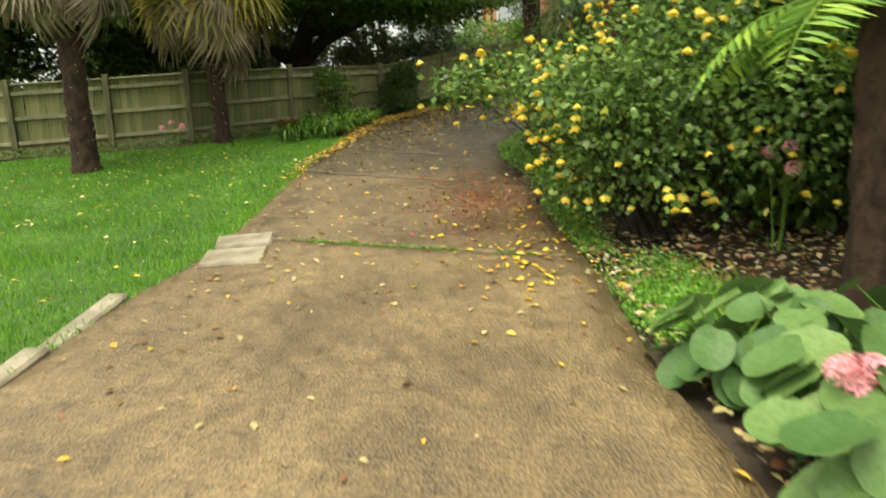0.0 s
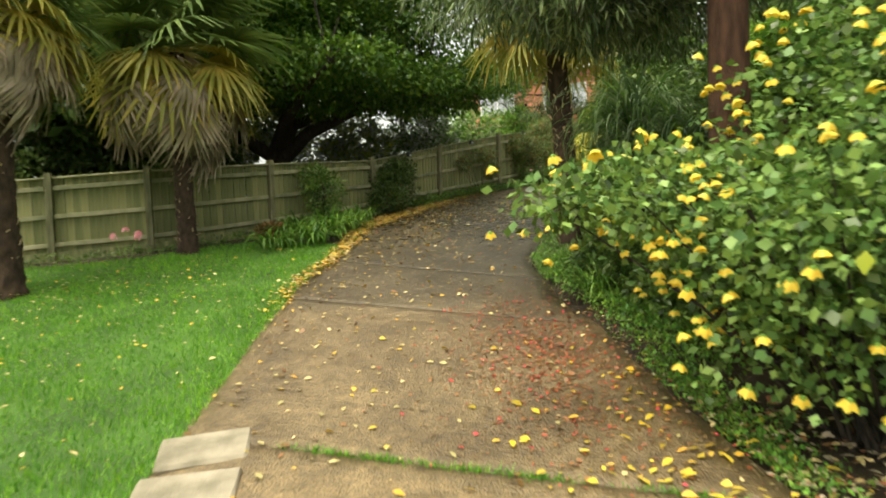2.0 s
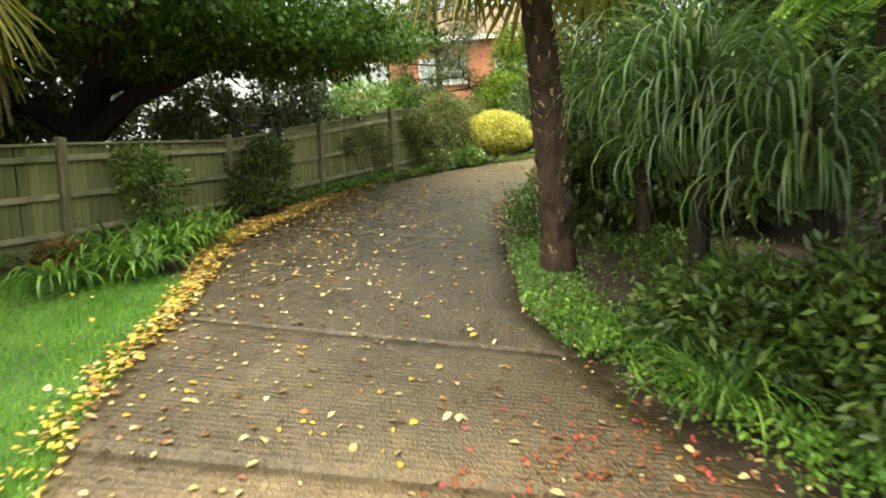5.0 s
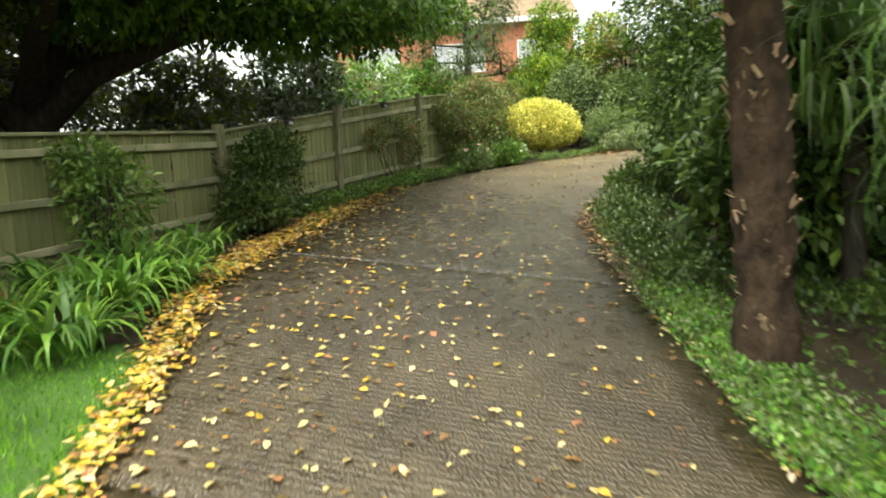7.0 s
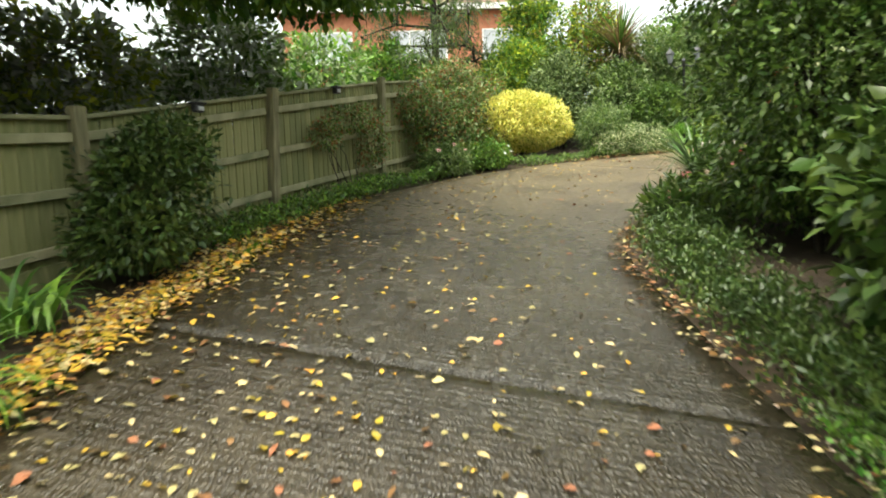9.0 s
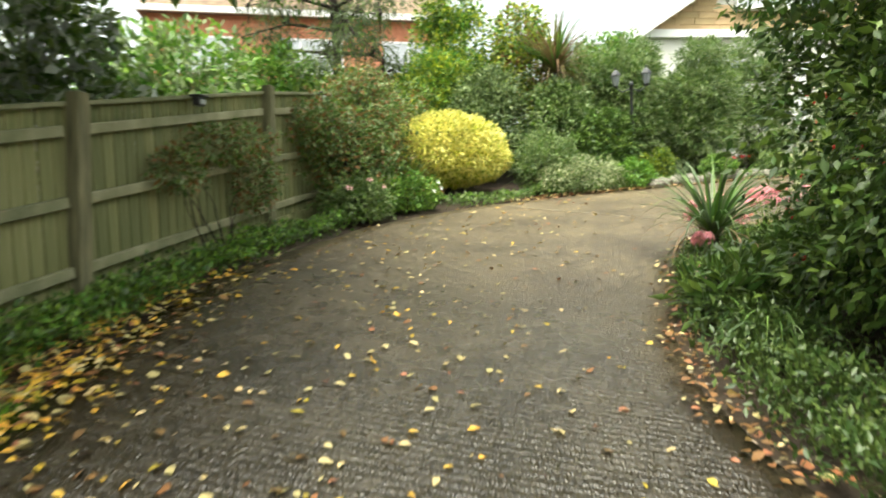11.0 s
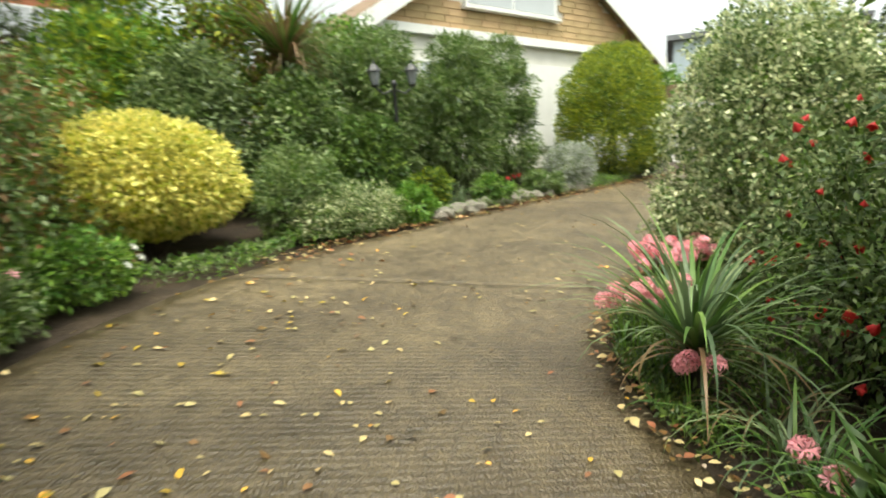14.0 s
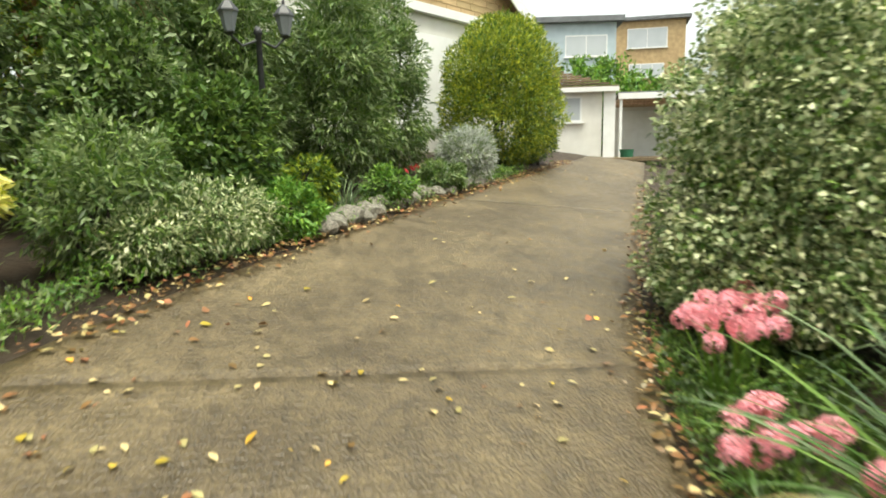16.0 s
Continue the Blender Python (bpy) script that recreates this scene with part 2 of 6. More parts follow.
M_CON = concrete("worn_wet_shaded_concrete")
M_PALE = material("pale_concrete", (0.36, 0.31, 0.23), (0.16, 0.14, 0.095), scale=5, rough=0.8, bump=0.5)
M_STONE = material("garden_stone", (0.36, 0.33, 0.27), (0.16, 0.15, 0.12), scale=6, rough=0.9, bump=0.8, bump_scale=20, obj_random=0.25)


def place(x, y, up=0.0, turn=0.0):
    return pose(x, y, H(x, y) + up, 0, 0, turn)


# ---- ground, drive, lawn ----
def axis(lo, hi, near_lo, near_hi, fine):
    a = list(np.arange(near_lo, near_hi + 1e-6, fine))
    d, v = fine, near_hi
    while v < hi:
        d *= 1.5
        v = min(v + d, hi)
        a.append(v)
    d, v = fine, near_lo
    while v > lo:
        d *= 1.5
        v = max(v - d, lo)
        a.insert(0, v)
    return a


gx, gy = axis(-400, 400, -12, 26, 0.5), axis(-400, 400, -6, 34, 0.5)
gv = [(x, y, H(x, y) - 0.07 + (0.03 * noise.noise((x, y, 0)) if abs(x) < 30 else 0)) for y in gy for x in gx]
gf = [(j * len(gx) + i, j * len(gx) + i + 1, (j + 1) * len(gx) + i + 1, (j + 1) * len(gx) + i) for j in range(len(gy) - 1) for i in range(len(gx) - 1)]
tagged(new("ground", mesh("ground", gv, gf, M_SOIL, True)), "dark damp garden soil sloping up between the beds", "ground", kind="structure")

drive = empty("driveway", pose(0, 0, 0), "steep ribbed concrete driveway, wet and brown, in cast bays", "driveway", kind="structure")


def drive_index(test):
    return next(i for i in range(NL) if test((EL[i] + ER[i]) / 2))


CUTS = [0, drive_index(lambda p: p.y > 5.42), drive_index(lambda p: p.y > 8.5), drive_index(lambda p: p.y > 10.4), drive_index(lambda p: p.y > 14.0),
        drive_index(lambda p: p.x > 6.15), drive_index(lambda p: p.x > 11.9), NL - 1]
GAPS = [0.0, 0.012, 0.003, 0.004, 0.006, 0.004, 0.005, 0.0]
ACROSS = 14
run = 0.0
for bay, (i0, i1) in enumerate(zip(CUTS, CUTS[1:])):
    vs, fs, uvs = [], [], []
    for i in range(i0, i1 + 1):
        a, b = EL[i], ER[i]
        if i == i0 or i == i1:
            along = ((EL[min(i + 1, NL - 1)] + ER[min(i + 1, NL - 1)]) - (EL[max(i - 1, 0)] + ER[max(i - 1, 0)])).normalized()
            shift = along * (GAPS[bay] if i == i0 else -GAPS[bay + 1])
            a, b = a + shift, b + shift
        for k in range(ACROSS + 1):
            f = k / ACROSS
            q = a.lerp(b, f)
            wob = 0.03 * noise.noise((q.x * 2.1, q.y * 2.1, 3)) if k in (0, ACROSS) else 0
            q = q + (b - a).normalized() * wob
            vs.append((q.x, q.y, H(q.x, q.y) + 0.006 * noise.noise((q.x, q.y, 1.7)) - (0.01 if k in (0, ACROSS) else 0)))
            uvs.append((f * (b - a).length, run))
        run += ((EL[min(i + 1, NL - 1)] + ER[min(i + 1, NL - 1)]) / 2 - (EL[i] + ER[i]) / 2).length
    w, rows_n = ACROSS + 1, i1 - i0 + 1
    for r in range(rows_n - 1):
        for k in range(ACROSS):
            fs.append((r * w + k, (r) * w + k + 1, (r + 1) * w + k + 1, (r + 1) * w + k))
    rim = [k for k in range(w)] + [r * w + ACROSS for r in range(1, rows_n)] + [(rows_n - 1) * w + k for k in range(ACROSS - 1, -1, -1)] + [r * w for r in range(rows_n - 2, 0, -1)]
    base = len(vs)
    for j in rim:
        vs.append((vs[j][0], vs[j][1], vs[j][2] - 0.12))
        uvs.append(uvs[j])
    for n_, j in enumerate(rim):
        m_ = (n_ + 1) % len(rim)
        fs.append((rim[n_], base + n_, base + m_, rim[m_]))
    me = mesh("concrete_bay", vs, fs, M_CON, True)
    layer = me.uv_layers.new(name="UVMap")
    flat = np.array(uvs)[[l.vertex_index for l in me.loops]]
    layer.data.foreach_set("uv", flat.ravel())
    child("concrete_bay", me, drive)

# pale edging blocks by the first joint, and the sunken kerb beside the lawn
for x, y, sx, sy, turn in ((-1.80, 5.32, 0.52, 0.42, 8), (-1.86, 5.85, 0.5, 0.36, 14)):
    bm = box_bm(sx, sy, 0.14, bevel=0.02)
    for v in bm.verts:
        v.co += Vector((noise.noise(v.co * 9), noise.noise(v.co * 7 + Vector((3, 1, 0))), 0)) * 0.03
    ob = new("paving_block", bpy.data.meshes.new("paving_block"))
    bm.to_mesh(ob.data)
    bm.free()
    ob.data.materials.append(M_PALE)
    ob.matrix_basis = place(x, y, -0.04, turn) @ pose(0, 0, 0, 8, 0, 0)
    tagged(ob, "worn pale concrete block set at the lawn's edge", "paving block", "blocks by the lawn")
kerb = empty("lawn_kerb", pose(0, 0, 0), "low mossy concrete kerb along the lawn's edge", "kerb", kind="structure")
for i in range(6):
    y = -0.6 + i * 0.92
    child("kerb_stone", box_mesh("kerb_stone", 0.16, 0.89, 0.2, M_PALE, 0.02), kerb, place(-2.5 + 0.025 * i, y, -0.085, -1.5) @ pose(0, 0, 0, 8.5, 0, 0))

LAWN = [(-16, -3), (-2.62, -3), (-2.6, 0), (-2.5, 3), (-2.4, 4.4), (-2.16, 5.6), (-2.16, 8), (-2.06, 10), (-1.84, 11.2), (-1.74, 12.1), (-1.75, 12.7), (-2.6, 13.3), (-3.4, 13.9), (-5.2, 12.7), (-8.2, 12.0), (-16, 11.0)]


def inside(poly, x, y):
    r = False
    for (ax, ay), (bx, by) in zip(poly, poly[1:] + poly[:1]):
        if (ay > y) != (by > y) and x < ax + (y - ay) / (by - ay) * (bx - ax):
            r = not r
    return r


lv, lf, key = [], [], {}
for j in range(int(17 / 0.15)):
    for i in range(int(14.4 / 0.15)):
        x, y = -16 + i * 0.15, -3 + j * 0.15
        if inside(LAWN, x + 0.075 - 0.2, y + 0.075):
            q = []
            for dx, dy in ((0, 0), (1, 0), (1, 1), (0, 1)):
                k = (i + dx, j + dy)
                if k not in key:
                    key[k] = len(lv)
                    px, py = -16 + k[0] * 0.15, -3 + k[1] * 0.15
                    lv.append((px, py, H(px, py) + 0.012 * noise.noise((px * 0.8, py * 0.8, 5)) - 0.028))
                q.append(key[k])
            lf.append(q)
tagged(new("lawn", mesh("lawn", lv, lf, M_LAWN, True)), "bright green mown lawn with scattered fallen leaves", "lawn", kind="structure")


def fast_mesh(name, verts, tris, mats, index=None):
    """A mesh from arrays of places and triangles."""
    me = bpy.data.meshes.new(name)
    n, t = len(verts), len(tris)
    me.vertices.add(n)
    me.vertices.foreach_set("co", np.asarray(verts, dtype=np.float32).ravel())
    me.loops.add(t * 3)
    me.loops.foreach_set("vertex_index", np.asarray(tris, dtype=np.int32).ravel())
    me.polygons.add(t)
    me.polygons.foreach_set("loop_start", np.arange(t, dtype=np.int32) * 3)
    for m in mats:
        me.materials.append(m)
    if index is not None:
        me.polygons.foreach_set("material_index", np.asarray(index, dtype=np.int32))
    me.update(calc_edges=True)
    return me


def unit(v):
    return v / np.maximum(np.linalg.norm(v, axis=-1, keepdims=True), 1e-9)


def leaf_mesh(name, pts, out, size, width, mats, fold=0.25, droop=0.3, jitter=0.8, rng=RNG, shape=0.45):
    """Folded leaves, each of four corners: base, two sides and tip, growing roughly along out."""
    n = len(pts)
    d = unit(out + jitter * rng.normal(size=(n, 3)) + np.array([0, 0, -droop]))
    side = unit(np.cross(d, rng.normal(size=(n, 3)) * 0.6 + np.array([0, 0, 1.0])))
    nor = np.cross(side, d)
    s = (size * rng.uniform(0.6, 1.25, n))[:, None]
    base, tip = pts, pts + d * s
    mid = pts + d * s * shape
    left = mid + side * s * width / 2 + nor * s * fold * 0.3
    right = mid - side * s * width / 2 + nor * s * fold * 0.3
    v = np.stack([base, left, tip, right], 1).reshape(-1, 3)
    o = np.arange(n)[:, None] * 4
    t = np.concatenate([o + [0, 2, 1], o + [0, 3, 2]], 1).reshape(-1, 3)
    idx = np.repeat(rng.integers(0, len(mats), n), 2) if len(mats) > 1 else None
    return fast_mesh(name, v, t, mats, idx)


def wobble(u, seed):
    """Smooth bumps over directions, so that a crown's outline is uneven."""
    s = 0
    for k, a in ((3.1, 0.5), (6.3, 0.3), (11.0, 0.2)):
        s = s + a * np.sin(k * u[:, 0] + seed) * np.sin(k * 0.9 * u[:, 1] + 1.7 * seed) * np.cos(k * 1.1 * u[:, 2] - seed)
    return s


def crown_points(blobs, n, seed, deep=0.45, rough=0.5, clump=0.0):
    """Places and outward ways in the outer layer of some rounded masses."""
    rng = np.random.default_rng(seed)
    b = np.array(blobs, dtype=float)
    area = (b[:, 3] * b[:, 4] + b[:, 4] * b[:, 5] + b[:, 3] * b[:, 5])
    which = rng.choice(len(b), n, p=area / area.sum())
    u = unit(rng.normal(size=(n, 3)))
    if clump:
        heads = unit(rng.normal(size=(max(20, n // 55), 3)))
        u = unit(heads[rng.integers(0, len(heads), n)] + clump * rng.normal(size=(n, 3)))
    r = (1 - deep * rng.random(n) ** 1.6) * (1 + rough * wobble(u * 1.7 + which[:, None], seed))
    c = b[which]
    return c[:, :3] + u * c[:, 3:] * r[:, None], unit(u / c[:, 3:])


def tube(pts, radii, sides=8):
    """A tapered tube along points, as places and triangles."""
    pts = [Vector(p) for p in pts]
    v, t = [], []
    for i, p in enumerate(pts):
        d = (pts[min(i + 1, len(pts) - 1)] - pts[max(i - 1, 0)]).normalized()
        a = d.cross(Vector((0.3, 1, 0.1))).normalized()
        b = d.cross(a)
        for k in range(sides):
            g = 2 * math.pi * k / sides
            v.append(tuple(p + (a * math.cos(g) + b * math.sin(g)) * radii[i]))
    for i in range(len(pts) - 1):
        for k in range(sides):
            p, q = i * sides + k, i * sides + (k + 1) % sides
            t += [(p, q, q + sides), (p, q + sides, p + sides)]
    return v, t


def tubes_mesh(name, lines, mat, sides=7):
    v, t = [], []
    for pts, radii in lines:
        a, b = tube(pts, radii, sides)
        t += [tuple(i + len(v) for i in f) for f in b]
        v += a
    me = fast_mesh(name, v, t, [mat])
    me.polygons.foreach_set("use_smooth", [True] * len(me.polygons))
    return me


def stems_to(blobs, n, seed, thick, foot=0.12):
    rng = random.Random(seed)
    lines = []
    for _ in range(n):
        b = rng.choice(blobs)
        e = Vector((b[0] + b[3] * rng.uniform(-0.6, 0.6), b[1] + b[4] * rng.uniform(-0.6, 0.6), b[2] + b[5] * rng.uniform(-0.2, 0.7)))
        s = Vector((rng.uniform(-foot, foot), rng.uniform(-foot, foot), -0.08))
        m = s.lerp(e, 0.5) + Vector((rng.uniform(-0.12, 0.12), rng.uniform(-0.12, 0.12), 0.1))
        lines.append(([s, s.lerp(m, 0.5), m, m.lerp(e, 0.5), e], [thick, thick * 0.8, thick * 0.6, thick * 0.4, thick * 0.2]))
    return lines


def shrub(name, label, category, x, y, blobs, n, size, width, mats, stems=9, thick=0.018, seed=1, deep=0.5, rough=0.5, droop=0.3, clump=0.0, jitter=0.8, group="", bark=None):
    root = empty(name, place(x, y, -0.03), label, category, group)
    for line in stems_to(blobs, stems, seed, thick):
        child("stem", tubes_mesh("stem", [line], bark or M_BARK, 6), root)
    p, o = crown_points(blobs, int(n * 1.7), seed, deep, rough, clump)
    keep = p[:, 2] > 0.02
    child("crown", leaf_mesh("crown", p[keep], o[keep], size * 1.25, width * 1.15, mats, droop=droop, jitter=jitter, rng=np.random.default_rng(seed + 50)), root)
    return root


def strap_mesh(name, n, length, width, mat, seed, spread=1.0, rise=0.7, fall=1.0, foot=0.08, seg=6, fold=0.25):
    """Arching strap leaves from one foot."""
    rng = np.random.default_rng(seed)
    v, t = [], []
    for _ in range(n):
        g, L, lean = rng.uniform(0, 2 * math.pi), length * rng.uniform(0.6, 1.15), spread * rng.uniform(0.25, 1.0)
        w, f = width * rng.uniform(0.7, 1.2), fall * rng.uniform(0.5, 1.3)
        out, side = np.array([math.cos(g), math.sin(g), 0]), np.array([-math.sin(g), math.cos(g), 0])
        p = out * foot * rng.random() + side * foot * rng.uniform(-1, 1)
        ang, o = math.radians(90 - 70 * lean * (1 - rise * 0.5)), len(v)
        for k in range(seg + 1):
            ww = w * (1 - (k / seg) ** 2.2) * (0.6 + 0.4 * min(1, k * 1.2 / 2)) / 2 + 0.0006
            lift = np.array([0, 0, ww * fold])
            v += [p + side * ww + lift, p.copy(), p - side * ww + lift]
            p = p + (out * math.cos(ang) + np.array([0, 0, 1]) * math.sin(ang)) * L / seg
            ang -= f * (0.25 + 0.5 * k / seg) * 6 / seg
        for k in range(seg):
            a = o + 3 * k
            t += [(a, a + 1, a + 4), (a, a + 4, a + 3), (a + 1, a + 2, a + 5), (a + 1, a + 5, a + 4)]
    return fast_mesh(name, np.array(v), t, [mat] if not isinstance(mat, list) else mat, np.repeat(rng.integers(0, len(mat), n), seg * 4) if isinstance(mat, list) else None)


# ---- fence ----
POSTS = [(-15.2, 11.2), (-12.8, 11.7), (-10.5, 12.1), (-8.3, 12.5), (-6.65, 13.0), (-5.15, 13.35), (-3.3, 14.6), (-1.4, 16.6), (0.22, 18.5), (2.1, 20.6), (3.95, 22.5), (5.7, 24.4), (7.5, 26.3)]
POST_H = [1.4, 1.4, 1.4, 1.4, 1.4, 1.42, 1.36, 1.22, 1.38, 1.56, 1.6, 1.6, 1.6]
fence = empty("garden_fence", pose(0, 0, 0), "weathered green-stained timber fence with rails and featheredge boards", "fence")
post_me = {}
for (x, y), h in zip(POSTS, POST_H):
    if h not in post_me:
        post_me[h] = box_mesh("post", 0.11, 0.11, h + 0.24, M_POST, 0.008, (h + 0.24) / 2 - 0.2)
    ang = 45 if x > -4 else 15
    child("post", post_me[h], fence, place(x, y, 0, ang) @ pose(0, 0, 0, random.uniform(-1.5, 1.5), random.uniform(-1.5, 2.5), 0))
board_me = box_mesh("board", 0.118, 0.016, 1.0, M_BOARD, 0.003, 0.5)
for (a, ha), (b, hb) in zip(zip(POSTS, POST_H), zip(POSTS[1:], POST_H[1:])):
    pa, pb = Vector((*a, H(*a))), Vector((*b, H(*b)))
    along = pb - pa
    flat = Vector((along.x, along.y, 0))
    L, ang = flat.length, math.degrees(math.atan2(along.y, along.x))
    tilt = -math.degrees(math.atan2(along.z, L))
    away = Vector((-flat.y, flat.x, 0)).normalized()
    nb = int((L - 0.1) / 0.11)
    for k in range(nb):
        f = (k + 0.5) / nb
        p = pa.lerp(pb, f) + away * 0.045
        h = (ha * (1 - f) + hb * f) - 0.07 + random.uniform(-0.012, 0.012)
        child("board", board_me, fence, pose(p.x, p.y, p.z + 0.03, 0, random.uniform(-0.7, 0.7), ang + 4) @ Matrix.Diagonal((1, 1, h, 1)))
    for hf in (0.16, 0.5, 0.84):
        p = pa.lerp(pb, 0.5) + away * 0.005
        z = p.z + (ha + hb) / 2 * hf
        child("rail", box_mesh("rail", along.length - 0.1, 0.045, 0.075, M_RAIL, 0.006), fence, pose(p.x, p.y, z, 0, tilt - math.degrees(math.atan2((hb - ha) * hf, L)), ang))
    p = pa.lerp(pb, 0.5) + away * 0.03
    child("capping_rail", box_mesh("capping_rail", along.length - 0.02, 0.09, 0.035, M_RAIL, 0.006), fence,
          pose(p.x, p.y, p.z + (ha + hb) / 2 - 0.045, 0, tilt - math.degrees(math.atan2(hb - ha, L)), ang))
    p = pa.lerp(pb, 0.5) + away * 0.02
    child("gravel_board", box_mesh("gravel_board", along.length - 0.1, 0.03, 0.16, M_BOARD, 0.004), fence, pose(p.x, p.y, p.z + 0.02, 0, tilt, ang))

M_LAMP = material("dark_lamp_metal", (0.05, 0.05, 0.052), (0.025, 0.025, 0.027), scale=30, rough=0.5, bump=0.1, spec=0.5)
M_LAMPGLASS = material("frosted_lamp_panel", (0.45, 0.47, 0.48), (0.35, 0.37, 0.38), scale=10, rough=0.3, bump=0)
for k in (7, 8, 9):
    (ax, ay), (bx, by) = POSTS[k], POSTS[k + 1]
    mx, my = (ax + bx) / 2 + 0.03, (ay + by) / 2 - 0.03
    top = (H(ax, ay) + POST_H[k] + H(bx, by) + POST_H[k + 1]) / 2 - 0.09
    lampo = empty("fence_lamp", pose(mx, my, top, 0, 0, math.degrees(math.atan2(by - ay, bx - ax))), "small dark solar lamp fixed on the fence's capping rail", "lamp", "fence lamps")
    part("housing", box_bm(0.11, 0.07, 0.075, 0, -0.045, 0.0, 0.008), M_LAMP, lampo)
    part("cap", box_bm(0.14, 0.11, 0.018, 0, -0.045, 0.048, 0.006), M_LAMP, lampo)
    part("diffuser", box_bm(0.08, 0.012, 0.04, 0, -0.084, -0.004, 0.003), M_LAMPGLASS, lampo, "frosted lamp panel")


# ---- palms ----
def fan_mesh(name, mat, seed, droop, blades=26, length=0.62, stalk=0.5, closed=1.0):
    """A fan leaf on a stalk along +x: pleated blades round a hub, their tips hanging."""
    rng = random.Random(seed)
    v, t = [], []
    a, b = tube([(0, 0, 0), (stalk * 0.5, 0, 0.03), (stalk, 0, 0)], [0.014, 0.011, 0.009], 5)
    v += [Vector(p) for p in a]
    t += b
    for k in range(blades):
        g = math.radians((k / (blades - 1) - 0.5) * 290 * closed)
        L = length * (1 - 0.28 * abs(k / (blades - 1) - 0.5) * 2) * rng.uniform(0.9, 1.08)
        d, s = Vector((math.cos(g), math.sin(g), 0)), Vector((-math.sin(g), math.cos(g), 0))
        o, hub = len(v), Vector((stalk, 0, 0))
        for f, w in ((0.0, 0.004), (0.35, 0.021), (0.65, 0.019), (1.0, 0.003)):
            p = hub + d * L * f * (1 - 0.2 * droop * f) + Vector((0, 0, -droop * L * f ** 2.2 * rng.uniform(0.7, 1.1)))
            v += [p + s * w + Vector((0, 0, 0.008)), p, p - s * w + Vector((0, 0, 0.008))]
        for q in range(3):
            c = o + 3 * q
            t += [(c, c + 1, c + 4), (c, c + 4, c + 3), (c + 1, c + 2, c + 5), (c + 1, c + 5, c + 4)]
    return fast_mesh(name, np.array([tuple(p) for p in v]), t, [mat])


FANS = [fan_mesh("frond", M_FAN, 1, 0.25), fan_mesh("frond", M_FAN, 2, 0.45), fan_mesh("frond", M_FANY, 3, 0.5)]
DEADS = [fan_mesh("dead_frond", M_DEAD, 4, 0.6, 18, 0.55, 0.42, 0.45), fan_mesh("dead_frond", M_DEAD, 5, 0.9, 18, 0.6, 0.42, 0.35)]
STUB = box_mesh("leaf_stub", 0.012, 0.022, 0.085, M_STUB, 0.005, 0.04)


def trunk_mesh(name, h, r0, r1, mat, seed, bend=(0, 0)):
    rng = random.Random(seed)
    n, sides, v, t = int(h / 0.06), 18, [], []
    for i in range(n + 1):
        f = i / n
        r = r0 + (r1 - r0) * f + (0.05 * max(0, 1 - f * 8))
        for k in range(sides):
            g = 2 * math.pi * k / sides
            q = r * (1 + 0.18 * noise.noise((math.cos(g) * 2, math.sin(g) * 2, f * h * 5 + seed)) + rng.uniform(-0.08, 0.08))
            v.append((q * math.cos(g) + bend[0] * f * f, q * math.sin(g) + bend[1] * f * f, f * h - 0.1))
    for i in range(n):
        for k in range(sides):
            p, q = i * sides + k, i * sides + (k + 1) % sides
            t += [(p, q, q + sides), (p, q + sides, p + sides)]
    return fast_mesh(name, np.array(v), t, [mat])


def palm(x, y, h, r, live, dead, seed, label, yellow=0.15, bend=(0, 0), stubs=70, scale=1.0):
    rng = random.Random(seed)
    root = empty("fan_palm", place(x, y), label, "palm tree", "fan palms")
    trunk = child("trunk", trunk_mesh("trunk", h + 0.1, r, r * 0.95, M_TRUNK, seed, bend), root)
    for _ in range(stubs):
        g, z = rng.uniform(0, 360), rng.uniform(0.15, h)
        f = z / h
        child("leaf_stub", STUB, trunk, pose(bend[0] * f * f, bend[1] * f * f, z, 0, 0, g) @ pose(r * 1.0, 0, 0, rng.uniform(-35, 35), rng.uniform(15, 70), 0) @ Matrix.Scale(rng.uniform(0.45, 1.1), 4))
    top = Matrix.Translation((bend[0], bend[1], h))
    for k in range(dead):
        child("dead_frond", rng.choice(DEADS), root, top @ pose(0, 0, -rng.uniform(-0.1, 0.45), 0, 0, rng.uniform(0, 360)) @ pose(r * 0.8, 0, 0, rng.uniform(-35, 35), rng.uniform(28, 72), 0) @ Matrix.Scale(scale * rng.uniform(0.8, 1.3), 4))
    for k in range(live):
        up = 1 - k / live
        me = FANS[2] if up < 0.35 and rng.random() < yellow * 3 else rng.choice(FANS[:2])
        child("frond", me, root, top @ pose(0, 0, 0.35 * up, 0, 0, k * 137.5 + rng.uniform(-15, 15)) @ pose(0, 0, 0, rng.uniform(-25, 25), 38 - 100 * up ** 1.2 + rng.uniform(-8, 8), 0) @ Matrix.Scale(scale * rng.uniform(0.95, 1.3), 4))
    return root


palm(-5.85, 10.5, 3.75, 0.185, 46, 60, 11, "shaggy fan palm with yellowing fronds and dead skirt", 0.3, scale=1.25)
palm(-4.34, 12.85, 3.3, 0.15, 48, 26, 12, "smaller fan palm with green drooping fronds before the fence", 0.3, scale=1.55)
palm(1.80, 11.45, 3.5, 0.155, 36, 0, 13, "tall fan palm with a stubbly brown trunk", 0.6, bend=(-0.1, 0.1), stubs=160, scale=1.2)

